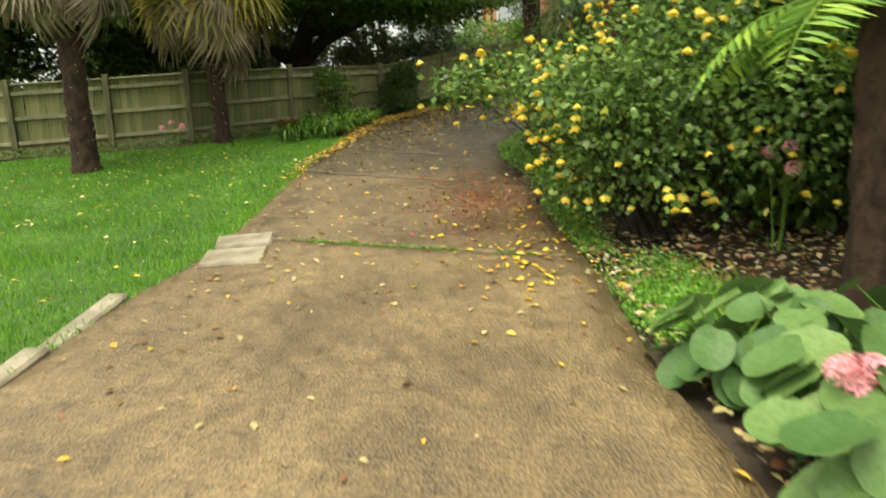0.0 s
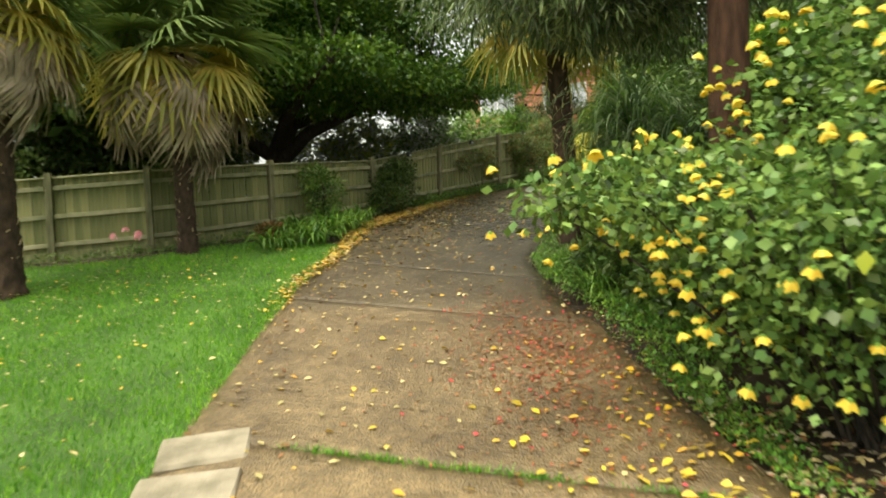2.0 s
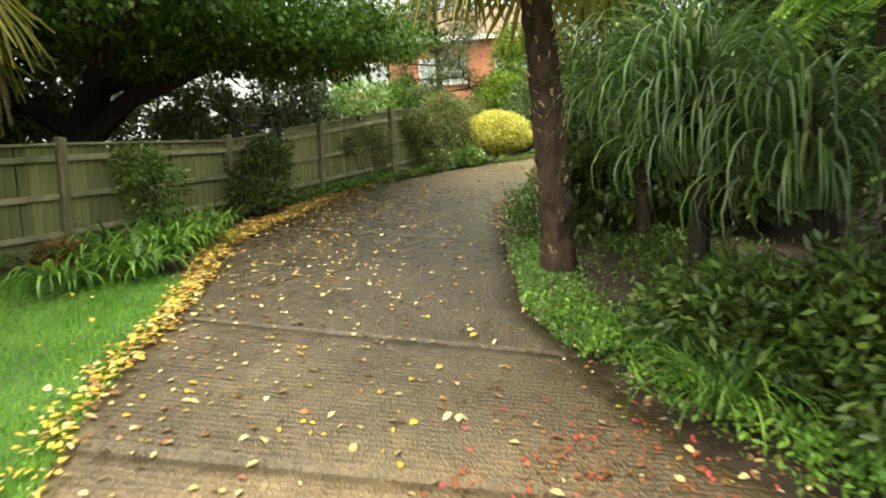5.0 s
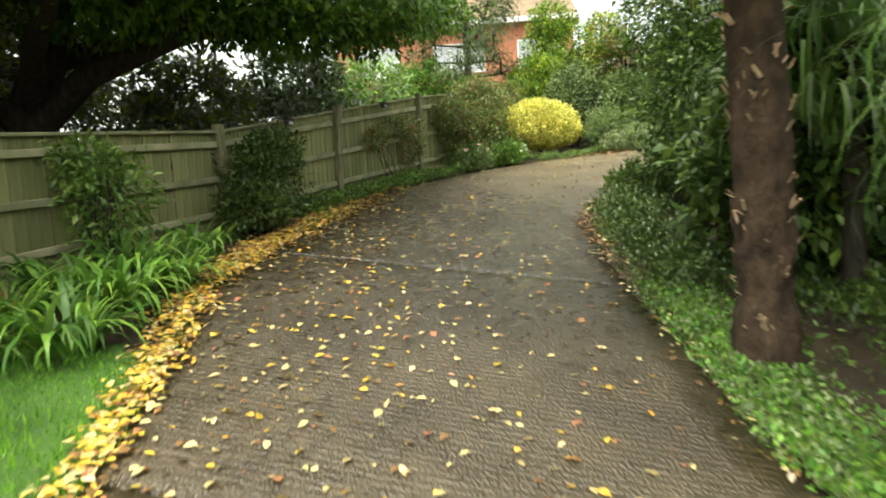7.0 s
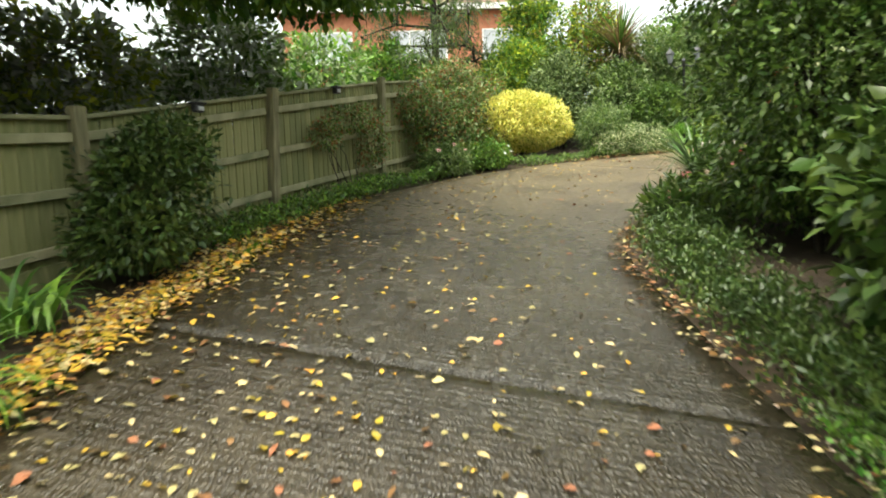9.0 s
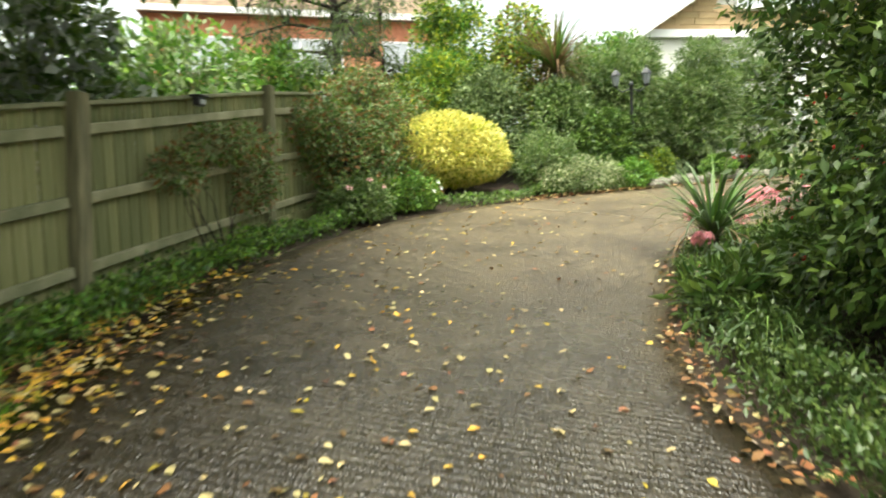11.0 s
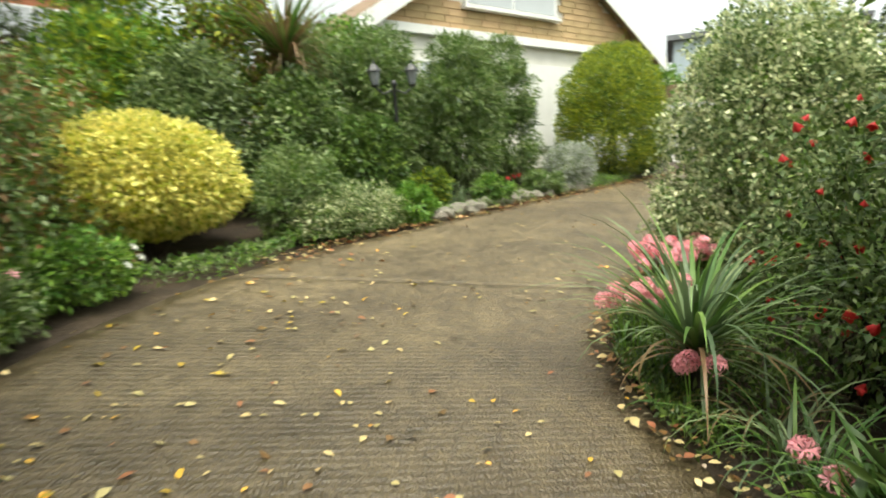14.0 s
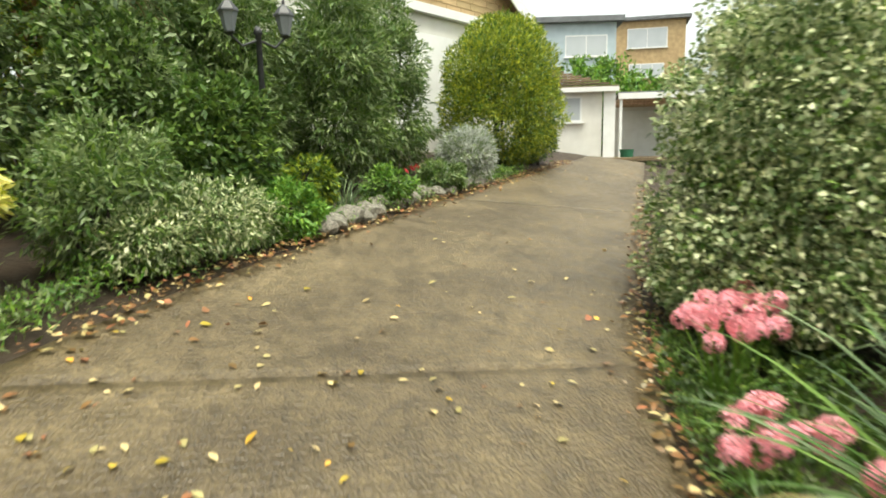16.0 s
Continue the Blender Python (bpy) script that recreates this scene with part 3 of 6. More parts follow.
# ---- foliage colours ----
M_DARK = leafy("dark_evergreen_leaf", (0.085, 0.14, 0.03), (0.042, 0.075, 0.018), rough=0.35, light=0.2)
M_MID = leafy("mid_green_leaf", (0.15, 0.25, 0.045), (0.075, 0.14, 0.028))
M_FRESH = leafy("fresh_green_leaf", (0.2, 0.38, 0.05), (0.11, 0.24, 0.035))
M_LIME = leafy("lime_leaf", (0.42, 0.48, 0.04), (0.22, 0.3, 0.03))
M_GOLD = leafy("golden_leaf", (0.9, 0.84, 0.28), (0.66, 0.62, 0.16), vary=0.25)
M_GOLDG = leafy("gold_green_leaf", (0.42, 0.46, 0.045), (0.22, 0.27, 0.03), vary=0.3)
M_GREY = leafy("grey_green_leaf", (0.28, 0.36, 0.16), (0.16, 0.22, 0.09), vary=0.3)
M_SILVER = leafy("silver_leaf", (0.62, 0.64, 0.58), (0.38, 0.41, 0.35), vary=0.25)
M_CREAM = leafy("cream_edged_leaf", (0.8, 0.8, 0.52), (0.5, 0.56, 0.3), vary=0.25)
M_MAPLE = leafy("canopy_leaf", (0.11, 0.22, 0.02), (0.045, 0.10, 0.011), light=0.35, vary=0.45)
M_CONIFER = leafy("conifer_spray", (0.15, 0.19, 0.09), (0.06, 0.085, 0.04), vary=0.35)
M_RUSSET = leafy("russet_leaf", (0.30, 0.16, 0.05), (0.15, 0.10, 0.03))
M_STRAP = leafy("strap_leaf", (0.17, 0.3, 0.065), (0.075, 0.16, 0.035), light=0.25)
M_STRAPG = leafy("grey_strap_leaf", (0.24, 0.32, 0.16), (0.10, 0.16, 0.07), light=0.25)
M_BROWNST = leafy("dry_strap_leaf", (0.32, 0.23, 0.11), (0.18, 0.12, 0.06), light=0.2)
M_FERN = leafy("fern_frond", (0.24, 0.42, 0.06), (0.1, 0.22, 0.035), light=0.35)
M_YPETAL = leafy("yellow_petal", (0.95, 0.74, 0.12), (0.92, 0.6, 0.05), light=0.35, vary=0.15)
M_PINK = leafy("pink_petal", (0.97, 0.48, 0.52), (0.92, 0.38, 0.44), light=0.3, vary=0.2)
M_RED = leafy("red_petal", (0.65, 0.035, 0.03), (0.45, 0.02, 0.02), light=0.2, vary=0.2)
M_WHITE = leafy("white_petal", (0.8, 0.8, 0.74), (0.7, 0.7, 0.62), vary=0.1)
M_FALLY = leafy("fallen_yellow_leaf", (0.75, 0.52, 0.08), (0.55, 0.32, 0.04), light=0.1, vary=0.4)
M_FALLP = leafy("fallen_pale_leaf", (0.68, 0.56, 0.27), (0.46, 0.36, 0.15), light=0.1, vary=0.3)
M_FALLO = leafy("fallen_orange_leaf", (0.33, 0.16, 0.06), (0.19, 0.095, 0.04), light=0.1, vary=0.4)
M_FALLR = leafy("fallen_red_petal", (0.55, 0.09, 0.055), (0.38, 0.08, 0.04), light=0.1, vary=0.4)

# ---- the flowering mallow beside the drive ----
mallow_blobs = [(0, 0, 1.15, 0.95, 1.05, 0.85), (0.1, 1.2, 1.1, 0.75, 0.85, 0.75), (0.75, 0.3, 2.05, 0.95, 1.15, 0.75), (0.9, -0.2, 1.2, 1.0, 1.0, 1.0), (1.0, 0.9, 1.8, 1.1, 1.1, 1.1),
                (-0.75, 1.1, 1.5, 0.5, 0.6, 0.3), (-0.4, 0.2, 1.0, 0.55, 0.7, 0.5), (-0.3, -0.1, 0.65, 0.55, 0.6, 0.4), (1.4, 0.2, 2.6, 0.9, 1.0, 0.65),
                (-1.15, 0.45, 1.4, 0.45, 0.5, 0.32), (-1.6, 0.35, 1.4, 0.3, 0.38, 0.2), (-0.6, -0.35, 1.25, 0.5, 0.5, 0.4)]
M_MALLOW = leafy("mallow_leaf", (0.25, 0.41, 0.11), (0.14, 0.26, 0.065), light=0.35)
mallow = shrub("flowering_mallow", "large green shrub hung with yellow lantern flowers", "shrub", 1.85, 5.35, mallow_blobs, 15000, 0.052, 0.72, [M_MALLOW, M_MALLOW, M_MID, M_DARK], stems=34, thick=0.016, seed=21, deep=0.75, rough=0.85, droop=0.5, clump=0.13)


def bell_mesh(name, mat, r=0.034, h=0.05, petals=5):
    """A hanging bell of overlapping petals, open below."""
    v, t = [(0, 0, 0)], []
    n = petals * 4
    for ring, (f, q) in enumerate(((0.45, -0.3), (0.95, -0.7), (1.15, -1.0))):
        for k in range(n):
            g = 2 * math.pi * k / n
            w = 1 + (0.16 * math.cos(petals * g) if ring else 0)
            v.append((r * f * w * math.cos(g), r * f * w * math.sin(g), h * q - (0.006 * math.cos(petals * g) if ring == 2 else 0)))
    for k in range(n):
        t.append((0, 1 + k, 1 + (k + 1) % n))
        for ring in range(2):
            a, b = 1 + ring * n + k, 1 + ring * n + (k + 1) % n
            t += [(a, a + n, b + n), (a, b + n, b)]
    return fast_mesh(name, np.array(v), t, [mat])


BELL, CALYX = bell_mesh("flower", M_YPETAL), bell_mesh("calyx", M_FRESH, 0.015, 0.016)
fp, fo = crown_points(mallow_blobs, 2600, 22, 0.12, 0.7, 0)
fp = fp + fo * 0.07
rng = random.Random(5)


def buried(p):
    return any(sum(((p[k] - b[k]) / b[k + 3]) ** 2 for k in range(3)) < 0.8 for b in mallow_blobs)


bells = [p for p, o in zip(fp, fo) if o[0] < 0.15 and o[1] < 0.75 and p[2] > 0.3 and not buried(p)][:290]
for p in bells:
    m = pose(p[0], p[1], p[2], rng.uniform(-30, 30), rng.uniform(-30, 30), rng.uniform(0, 360)) @ Matrix.Scale(rng.uniform(0.72, 1.08), 4)
    f = child("flower", BELL, mallow, m)
    child("calyx", CALYX, f)
p, o = crown_points(mallow_blobs, 70, 23, 0.1, 0.5)
child("yellow_foliage", leaf_mesh("yellow_foliage", p, o, 0.09, 0.7, [M_LIME, M_GOLD], droop=1.0), mallow)

# ---- right-hand bed, from the start to the bend ----
GROUND_R = leafy("ground_cover_leaf", (0.2, 0.43, 0.06), (0.12, 0.28, 0.04))


def low_cover(name, label, category, region, n, size, width, mats, height, seed, group="", kind="stuff"):
    """A low mat of leaves over a band of the plan: region is a line of places and a half width."""
    line, half = region
    pts = spline(line, 60)
    r = np.random.default_rng(seed)
    out = []
    for _ in range(n):
        q = pts[r.integers(0, 60)]
        x, y = q.x + r.normal() * half * 0.55, q.y + r.normal() * half * 0.55
        if not on_drive(x, y):
            hump = 0.45 + 0.55 * noise.noise((x * 2.2, y * 2.2, seed)) + 0.25 * noise.noise((x * 7, y * 7, seed))
            out.append((x, y, H(x, y) - 0.05 + height * max(0.05, hump + 0.25) * r.random() ** 0.5))
    out = np.array(out)
    up = np.tile(np.array([0, 0, 0.5]), (len(out), 1))
    return tagged(new(name, leaf_mesh(name, out, up, size, width, mats, droop=-0.1, jitter=0.9, rng=r)), label, category, group, kind)


low_cover("ground_cover", "bright green low creeping plants beside the drive", "ground cover", ([(1.4, 3.2), (1.45, 3.9), (1.65, 4.5)], 0.34), 7000, 0.035, 0.6, [GROUND_R], 0.09, 31)
low_cover("ground_cover", "mixed green weeds and creepers edging the drive", "ground cover", ([(1.55, 6.6), (1.5, 8.0), (1.35, 9.2), (1.35, 10.3)], 0.35), 6000, 0.05, 0.5, [M_MID, M_FRESH, GROUND_R], 0.25, 32)
low_cover("ground_cover", "pale green creeping plants at the palm's foot", "ground cover", ([(1.15, 9.7), (1.2, 10.4), (1.5, 11.1), (1.8, 11.9), (2.15, 12.8)], 0.3), 13000, 0.04, 0.6, [GROUND_R, M_GREY, M_MID], 0.13, 33)
low_cover("ground_cover", "dark glossy ground cover under the laurel", "ground cover", ([(2.2, 12.6), (2.7, 13.9), (3.2, 15.1), (4.05, 16.0), (4.6, 16.4)], 0.42), 13000, 0.055, 0.42, [M_DARK], 0.34, 34)
low_cover("ground_cover", "dark leafy undergrowth beneath the weeping plants", "ground cover", ([(2.9, 7.4), (2.7, 9.2), (2.9, 11.0), (3.3, 12.8)], 0.7), 7000, 0.08, 0.4, [M_DARK, M_MID], 0.3, 36)
low_cover("ground_cover", "low dark green border plants under the shrubs", "ground cover", ([(5.4, 16.9), (6.4, 17.3), (7.4, 17.3), (9, 17.2)], 0.4), 6000, 0.06, 0.4, [M_MID, M_DARK], 0.3, 35)

low_cover("ground_cover", "small green weeds rooted along the mallow's edge", "ground cover", ([(1.2, 4.9), (1.25, 5.8), (1.25, 6.8)], 0.22), 2600, 0.04, 0.5, [M_MID, GROUND_R], 0.12, 37)
low_cover("ground_cover", "low green leaves among the pink lilies", "ground cover", ([(4.9, 17.2), (5.9, 17.75), (6.9, 17.85), (7.8, 17.85)], 0.25), 6500, 0.05, 0.4, [M_MID, M_DARK], 0.16, 38)

# broad round leaves and a pink lily by the start
def round_leaf(name, mat, seed):
    rng = random.Random(seed)
    v, t, n = [(0, 0, 0)], [], 14
    for ring, f in enumerate((0.5, 1.0)):
        for k in range(n):
            g = 2 * math.pi * k / n
            r = f * (1 + 0.08 * math.cos(2 * g)) * (0.85 if k == n // 2 and ring else 1)
            v.append((r * math.cos(g) + 0.35, r * 0.9 * math.sin(g), 0.10 * f * f - 0.05 * math.sin(3 * g) * f + rng.uniform(-0.02, 0.02) + 0.06 * abs(math.sin(g))))
    v[0] = (0.35, 0, 0)
    for k in range(n):
        t.append((0, 1 + k, 1 + (k + 1) % n))
        a, b = 1 + k, 1 + (k + 1) % n
        t += [(a, a + n, b + n), (a, b + n, b)]
    me = fast_mesh(name, np.array(v), t, [mat])
    me.polygons.foreach_set("use_smooth", [True] * len(me.polygons))
    return me


M_BROAD = material("broad_leaf", (0.15, 0.26, 0.085), (0.10, 0.19, 0.05), scale=5, rough=0.4, bump=0.2, bump_scale=12, obj_random=0.3, through_light=0.2)
ROUND = [round_leaf("leaf", M_BROAD, 1), round_leaf("leaf", M_BROAD, 2)]
rng = random.Random(8)
for bx, by, count in ((1.28, 2.75, 26), (1.7, 2.95, 28), (1.5, 2.2, 24), (2.05, 2.4, 24), (2.3, 2.9, 20), (1.65, 2.5, 24), (1.45, 1.85, 18)):
    root = empty("elephants_ears", place(bx, by), "clump of broad rounded glossy green leaves by the drive", "perennial", "broad-leaved clumps")
    lines = []
    for _ in range(count):
        g, d, hgt = rng.uniform(0, 360), rng.uniform(0.03, 0.3), rng.uniform(0.06, 0.34)
        q = Vector((d * math.cos(radians(g)), d * math.sin(radians(g)), hgt))
        child("leaf", rng.choice(ROUND), root, pose(q.x, q.y, q.z, 0, 0, g) @ pose(0, 0, 0, rng.uniform(-25, 25), rng.uniform(10, 58), 0) @ Matrix.Scale(rng.uniform(0.08, 0.145), 4))
        lines.append(([Vector((0, 0, -0.05)), q * 0.5 + Vector((0, 0, 0.03)), q + Vector((0, 0, 0.005))], [0.007, 0.006, 0.004]))
    child("leaf_stalks", tubes_mesh("leaf_stalks", lines, M_FRESH, 5), root)


def star_flower(name, mat, petals=6, size=0.035):
    v, t = [], []
    for k in range(petals):
        g = 2 * math.pi * k / petals
        d, s = Vector((math.cos(g), math.sin(g), 0)), Vector((-math.sin(g), math.cos(g), 0))
        o = len(v)
        v += [Vector((0, 0, 0)), d * size * 0.5 + s * size * 0.16 + Vector((0, 0, size * 0.5)), d * size * 0.5 - s * size * 0.16 + Vector((0, 0, size * 0.5)), d * size * 1.1 + Vector((0, 0, size * 0.45 - 0.2 * size))]
        t += [(o, o + 2, o + 1), (o + 1, o + 2, o + 3)]
    return fast_mesh(name, np.array([tuple(q) for q in v]), t, [mat])


STAR = star_flower("floret", M_PINK)


def nerine(x, y, stalks, seed, height=0.45, spread=0.2, leaves=14):
    rng = random.Random(seed)
    root = empty("pink_lily", place(x, y, -0.02), "clump of pink spidery lilies on slender stalks", "flowering plant", "pink lilies")
    child("foliage", strap_mesh("foliage", leaves, 0.38, 0.016, M_STRAP, seed, 1.0, 0.6, 1.0), root)
    for _ in range(stalks):
        e = Vector((rng.uniform(-spread, spread), rng.uniform(-spread, spread), height * rng.uniform(0.75, 1.15)))
        st = child("flower_head", tubes_mesh("flower_head", [([Vector((e.x * 0.3, e.y * 0.3, 0)), Vector((e.x * 0.6, e.y * 0.6, e.z * 0.55)), e], [0.005, 0.0045, 0.004])], M_FRESH, 5), root)
        for k in range(14):
            d = Vector((rng.gauss(0, 1), rng.gauss(0, 1), rng.gauss(0.5, 0.8))).normalized()
            child("floret", STAR, st, Matrix.Translation(e + d * 0.035) @ d.to_track_quat("Z", "Y").to_matrix().to_4x4() @ Matrix.Scale(rng.uniform(0.9, 1.35), 4))
    return root


nerine(1.5, 2.2, 4, 41, 0.34, 0.12, 8)
nerine(2.6, 4.75, 3, 42, 0.75, 0.12, 8)
nerine(-5.1, 12.2, 4, 43, 0.55, 0.2, 10)

# tree ferns
def frond_mesh(name, mat, length, seed):
    rng = random.Random(seed)
    v, t = [], []
    pts = []
    p, ang = Vector((0, 0, 0)), radians(50)
    n = 26
    for k in range(n + 1):
        pts.append(p.copy())
        p = p + Vector((math.cos(ang), 0, math.sin(ang))) * length / n
        ang -= radians(3.6)
    for k in range(2, n + 1):
        f = k / n
        L = length * 0.24 * math.sin(math.pi * min(0.97, f * 0.85 + 0.13)) + 0.02
        for sgn in (-1, 1):
            o, w = len(v), length / n * 0.42
            tip = pts[k] + Vector((L * 0.25, sgn * L, -L * 0.35 * rng.uniform(0.6, 1.4)))
            mid = pts[k].lerp(tip, 0.5) + Vector((0, 0, L * 0.08))
            v += [pts[k], mid + Vector((w, 0, 0)), tip, mid - Vector((w, 0, 0))]
            t += [(o, o + 1, o + 2), (o, o + 2, o + 3)]
    a, b = tube(pts[::5] + [pts[-1]], [0.012, 0.01, 0.008, 0.006, 0.004, 0.003, 0.002][:len(pts[::5]) + 1], 5)
    t += [tuple(i + len(v) for i in q) for q in b]
    v += [Vector(q) for q in a]
    return fast_mesh(name, np.array([tuple(q) for q in v]), t, [mat])


FRONDS = [frond_mesh("fern_frond", M_FERN, 1.25, 1), frond_mesh("fern_frond", M_FERN, 1.05, 2)]


def tree_fern(x, y, h, n, seed, label, r=0.15):
    rng = random.Random(seed)
    root = empty("tree_fern", place(x, y), label, "tree fern", "tree ferns")
    child("trunk", trunk_mesh("trunk", h + 0.1, r, r * 1.05, M_TRUNK, seed), root)
    for k in range(n):
        child("fern_frond", rng.choice(FRONDS), root, pose(0, 0, h - 0.08, 0, 0, k * 137.5) @ pose(0, 0, 0, rng.uniform(-12, 12), rng.uniform(-25, 30), 0) @ Matrix.Scale(rng.uniform(0.85, 1.15), 4))


tree_fern(2.5, 3.5, 1.8, 16, 51, "tree fern with a fibrous brown trunk and bright fronds")
tree_fern(3.7, 8.6, 2.0, 26, 52, "tall tree fern arching among the shrubs")
tree_fern(4.4, 10.0, 2.6, 24, 53, "tall tree fern arching among the shrubs")

# cascade of long strap leaves, grasses and clumps
def strap_plant(name, label, category, x, y, n, length, width, mat, seed, spread=1.0, rise=0.7, fall=1.0, foot=0.1, up=0.0, group="", seg=7):
    root = empty(name, place(x, y, -0.02), label, category, group)
    child("foliage", strap_mesh("foliage", n, length, width, mat, seed, spread, rise, fall, foot, seg), root)
    return root


def cascade(x, y, h, n, length, seed):
    root = empty("weeping_strap_plant", place(x, y, -0.02), "tall weeping plant with long hanging grey-green strap leaves", "shrub", "weeping strap plants")
    child("stem", tubes_mesh("stem", [([Vector((0, 0, -0.05)), Vector((0.03, 0, h * 0.5)), Vector((0, 0.02, h))], [0.09, 0.08, 0.07])], M_BARK), root)
    rng = random.Random(seed)
    for k in range(4):
        child("leaf_head", strap_mesh("leaf_head", n, length, 0.03, [M_STRAPG, M_STRAP], seed + k, 1.0, 0.9, 1.5, 0.12, 9), root,
              pose(rng.uniform(-0.25, 0.25), rng.uniform(-0.3, 0.3), h * (0.6 + 0.13 * k), 0, 0, 0))


cascade(2.4, 10.15, 1.75, 110, 1.5, 61)
cascade(2.75, 9.3, 1.5, 70, 1.35, 66)
cascade(3.2, 12.1, 1.9, 60, 1.5, 71)
for x, y, n, L in ((1.2, 8.6, 120, 0.8), (1.45, 9.3, 80, 0.65), (1.55, 7.9, 60, 0.6)):
    strap_plant("sedge_clump", "arching green sedge clump at the drive's edge", "grass clump", x + 0.12, y, n, L, 0.015, [M_STRAP, M_FRESH], int(x * 100), 1.0, 0.9, 1.0, 0.08, group="sedge clumps")

shrub("fern_bush", "dense dark green ferny bush at the palm's foot", "shrub", 1.75, 9.0, [(0, 0, 0.3, 0.5, 0.8, 0.4), (0.4, -0.6, 0.35, 0.5, 0.6, 0.45)], 5000, 0.07, 0.35, [M_MID, M_DARK], seed=81)
shrub("fern_bush", "dense green leafy bush beneath the mallow", "shrub", 2.0, 7.6, [(0, 0, 0.35, 0.55, 0.9, 0.45), (0.6, 0.3, 0.5, 0.6, 0.9, 0.6)], 5000, 0.08, 0.4, [M_MID, M_DARK], seed=82)
shrub("laurel", "large dark glossy evergreen laurel leaning over the drive", "shrub", 4.75, 14.95, [(0, 0, 1.6, 1.25, 1.35, 1.3), (-0.1, 0.3, 2.7, 1.15, 1.2, 1.0), (0.2, 0.1, 3.6, 1.0, 1.0, 0.8), (0.6, -1.0, 1.8, 1.2, 1.1, 1.5), (0.15, 0.3, 0.7, 1.1, 1.15, 0.5)],
      28000, 0.07, 0.4, [M_DARK, M_DARK, M_MID, M_MID], stems=18, thick=0.04, seed=83, rough=0.45, clump=0.12, deep=0.6)
for x, y, r, hgt, sd in ((3.6, 12.9, 1.0, 2.4, 90), (5.2, 12.2, 1.3, 3.6, 91), (4.6, 7.2, 1.4, 3.6, 92), (4.9, 4.6, 1.5, 3.6, 93), (4.2, 2.2, 1.2, 2.2, 94), (5.4, 9.4, 1.5, 4.0, 95), (3.5, 5.6, 1.0, 2.6, 97), (4.6, 0.2, 1.4, 2.4, 96)):
    shrub("evergreen_shrub", "tall dark evergreen shrub filling the bed behind", "shrub", x, y, [(0, 0, hgt * 0.35, r, r, hgt * 0.4), (0.1, -0.2, hgt * 0.7, r * 0.8, r * 0.8, hgt * 0.32)], 5500, 0.12, 0.45, [M_DARK, M_MID], seed=sd, group="evergreen shrubs", clump=0.12, deep=0.6, stems=8, thick=0.03)


# ---- trees ----
def tree(name, label, x, y, lines, blobs, n, size, width, mats, bark, seed, droop=0.4, clump=0.08, deep=0.8, rough=0.5, sides=10, jitter=0.8):
    """A trunk with limbs (given) and twigs into a crown of many small leaves."""
    root = empty(name, place(x, y), label, "tree")
    child("trunk", tubes_mesh("trunk", [lines[0]], bark, 14), root)
    for l in lines[1:]:
        child("limb", tubes_mesh("limb", [l], bark, sides), root)
    rng = random.Random(seed)
    twigs = []
    for b in blobs:
        for _ in range(5):
            e = Vector((b[0] + b[3] * rng.uniform(-0.8, 0.8), b[1] + b[4] * rng.uniform(-0.8, 0.8), b[2] + b[5] * rng.uniform(-0.5, 0.6)))
            s_ = min((q for l in lines for q in l[0]), key=lambda q: (Vector(q) - e).length)
            s_ = Vector(s_)
            twigs.append(([s_, s_.lerp(e, 0.5) + Vector((0, 0, 0.15)), e], [0.03, 0.018, 0.006]))
    child("branchwork", tubes_mesh("branchwork", twigs, bark, 5), root)
    p, o = crown_points(blobs, n, seed, deep, rough, clump)
    child("crown", leaf_mesh("crown", p, o, size, width, mats, droop=droop, jitter=jitter, rng=np.random.default_rng(seed)), root)
    return root


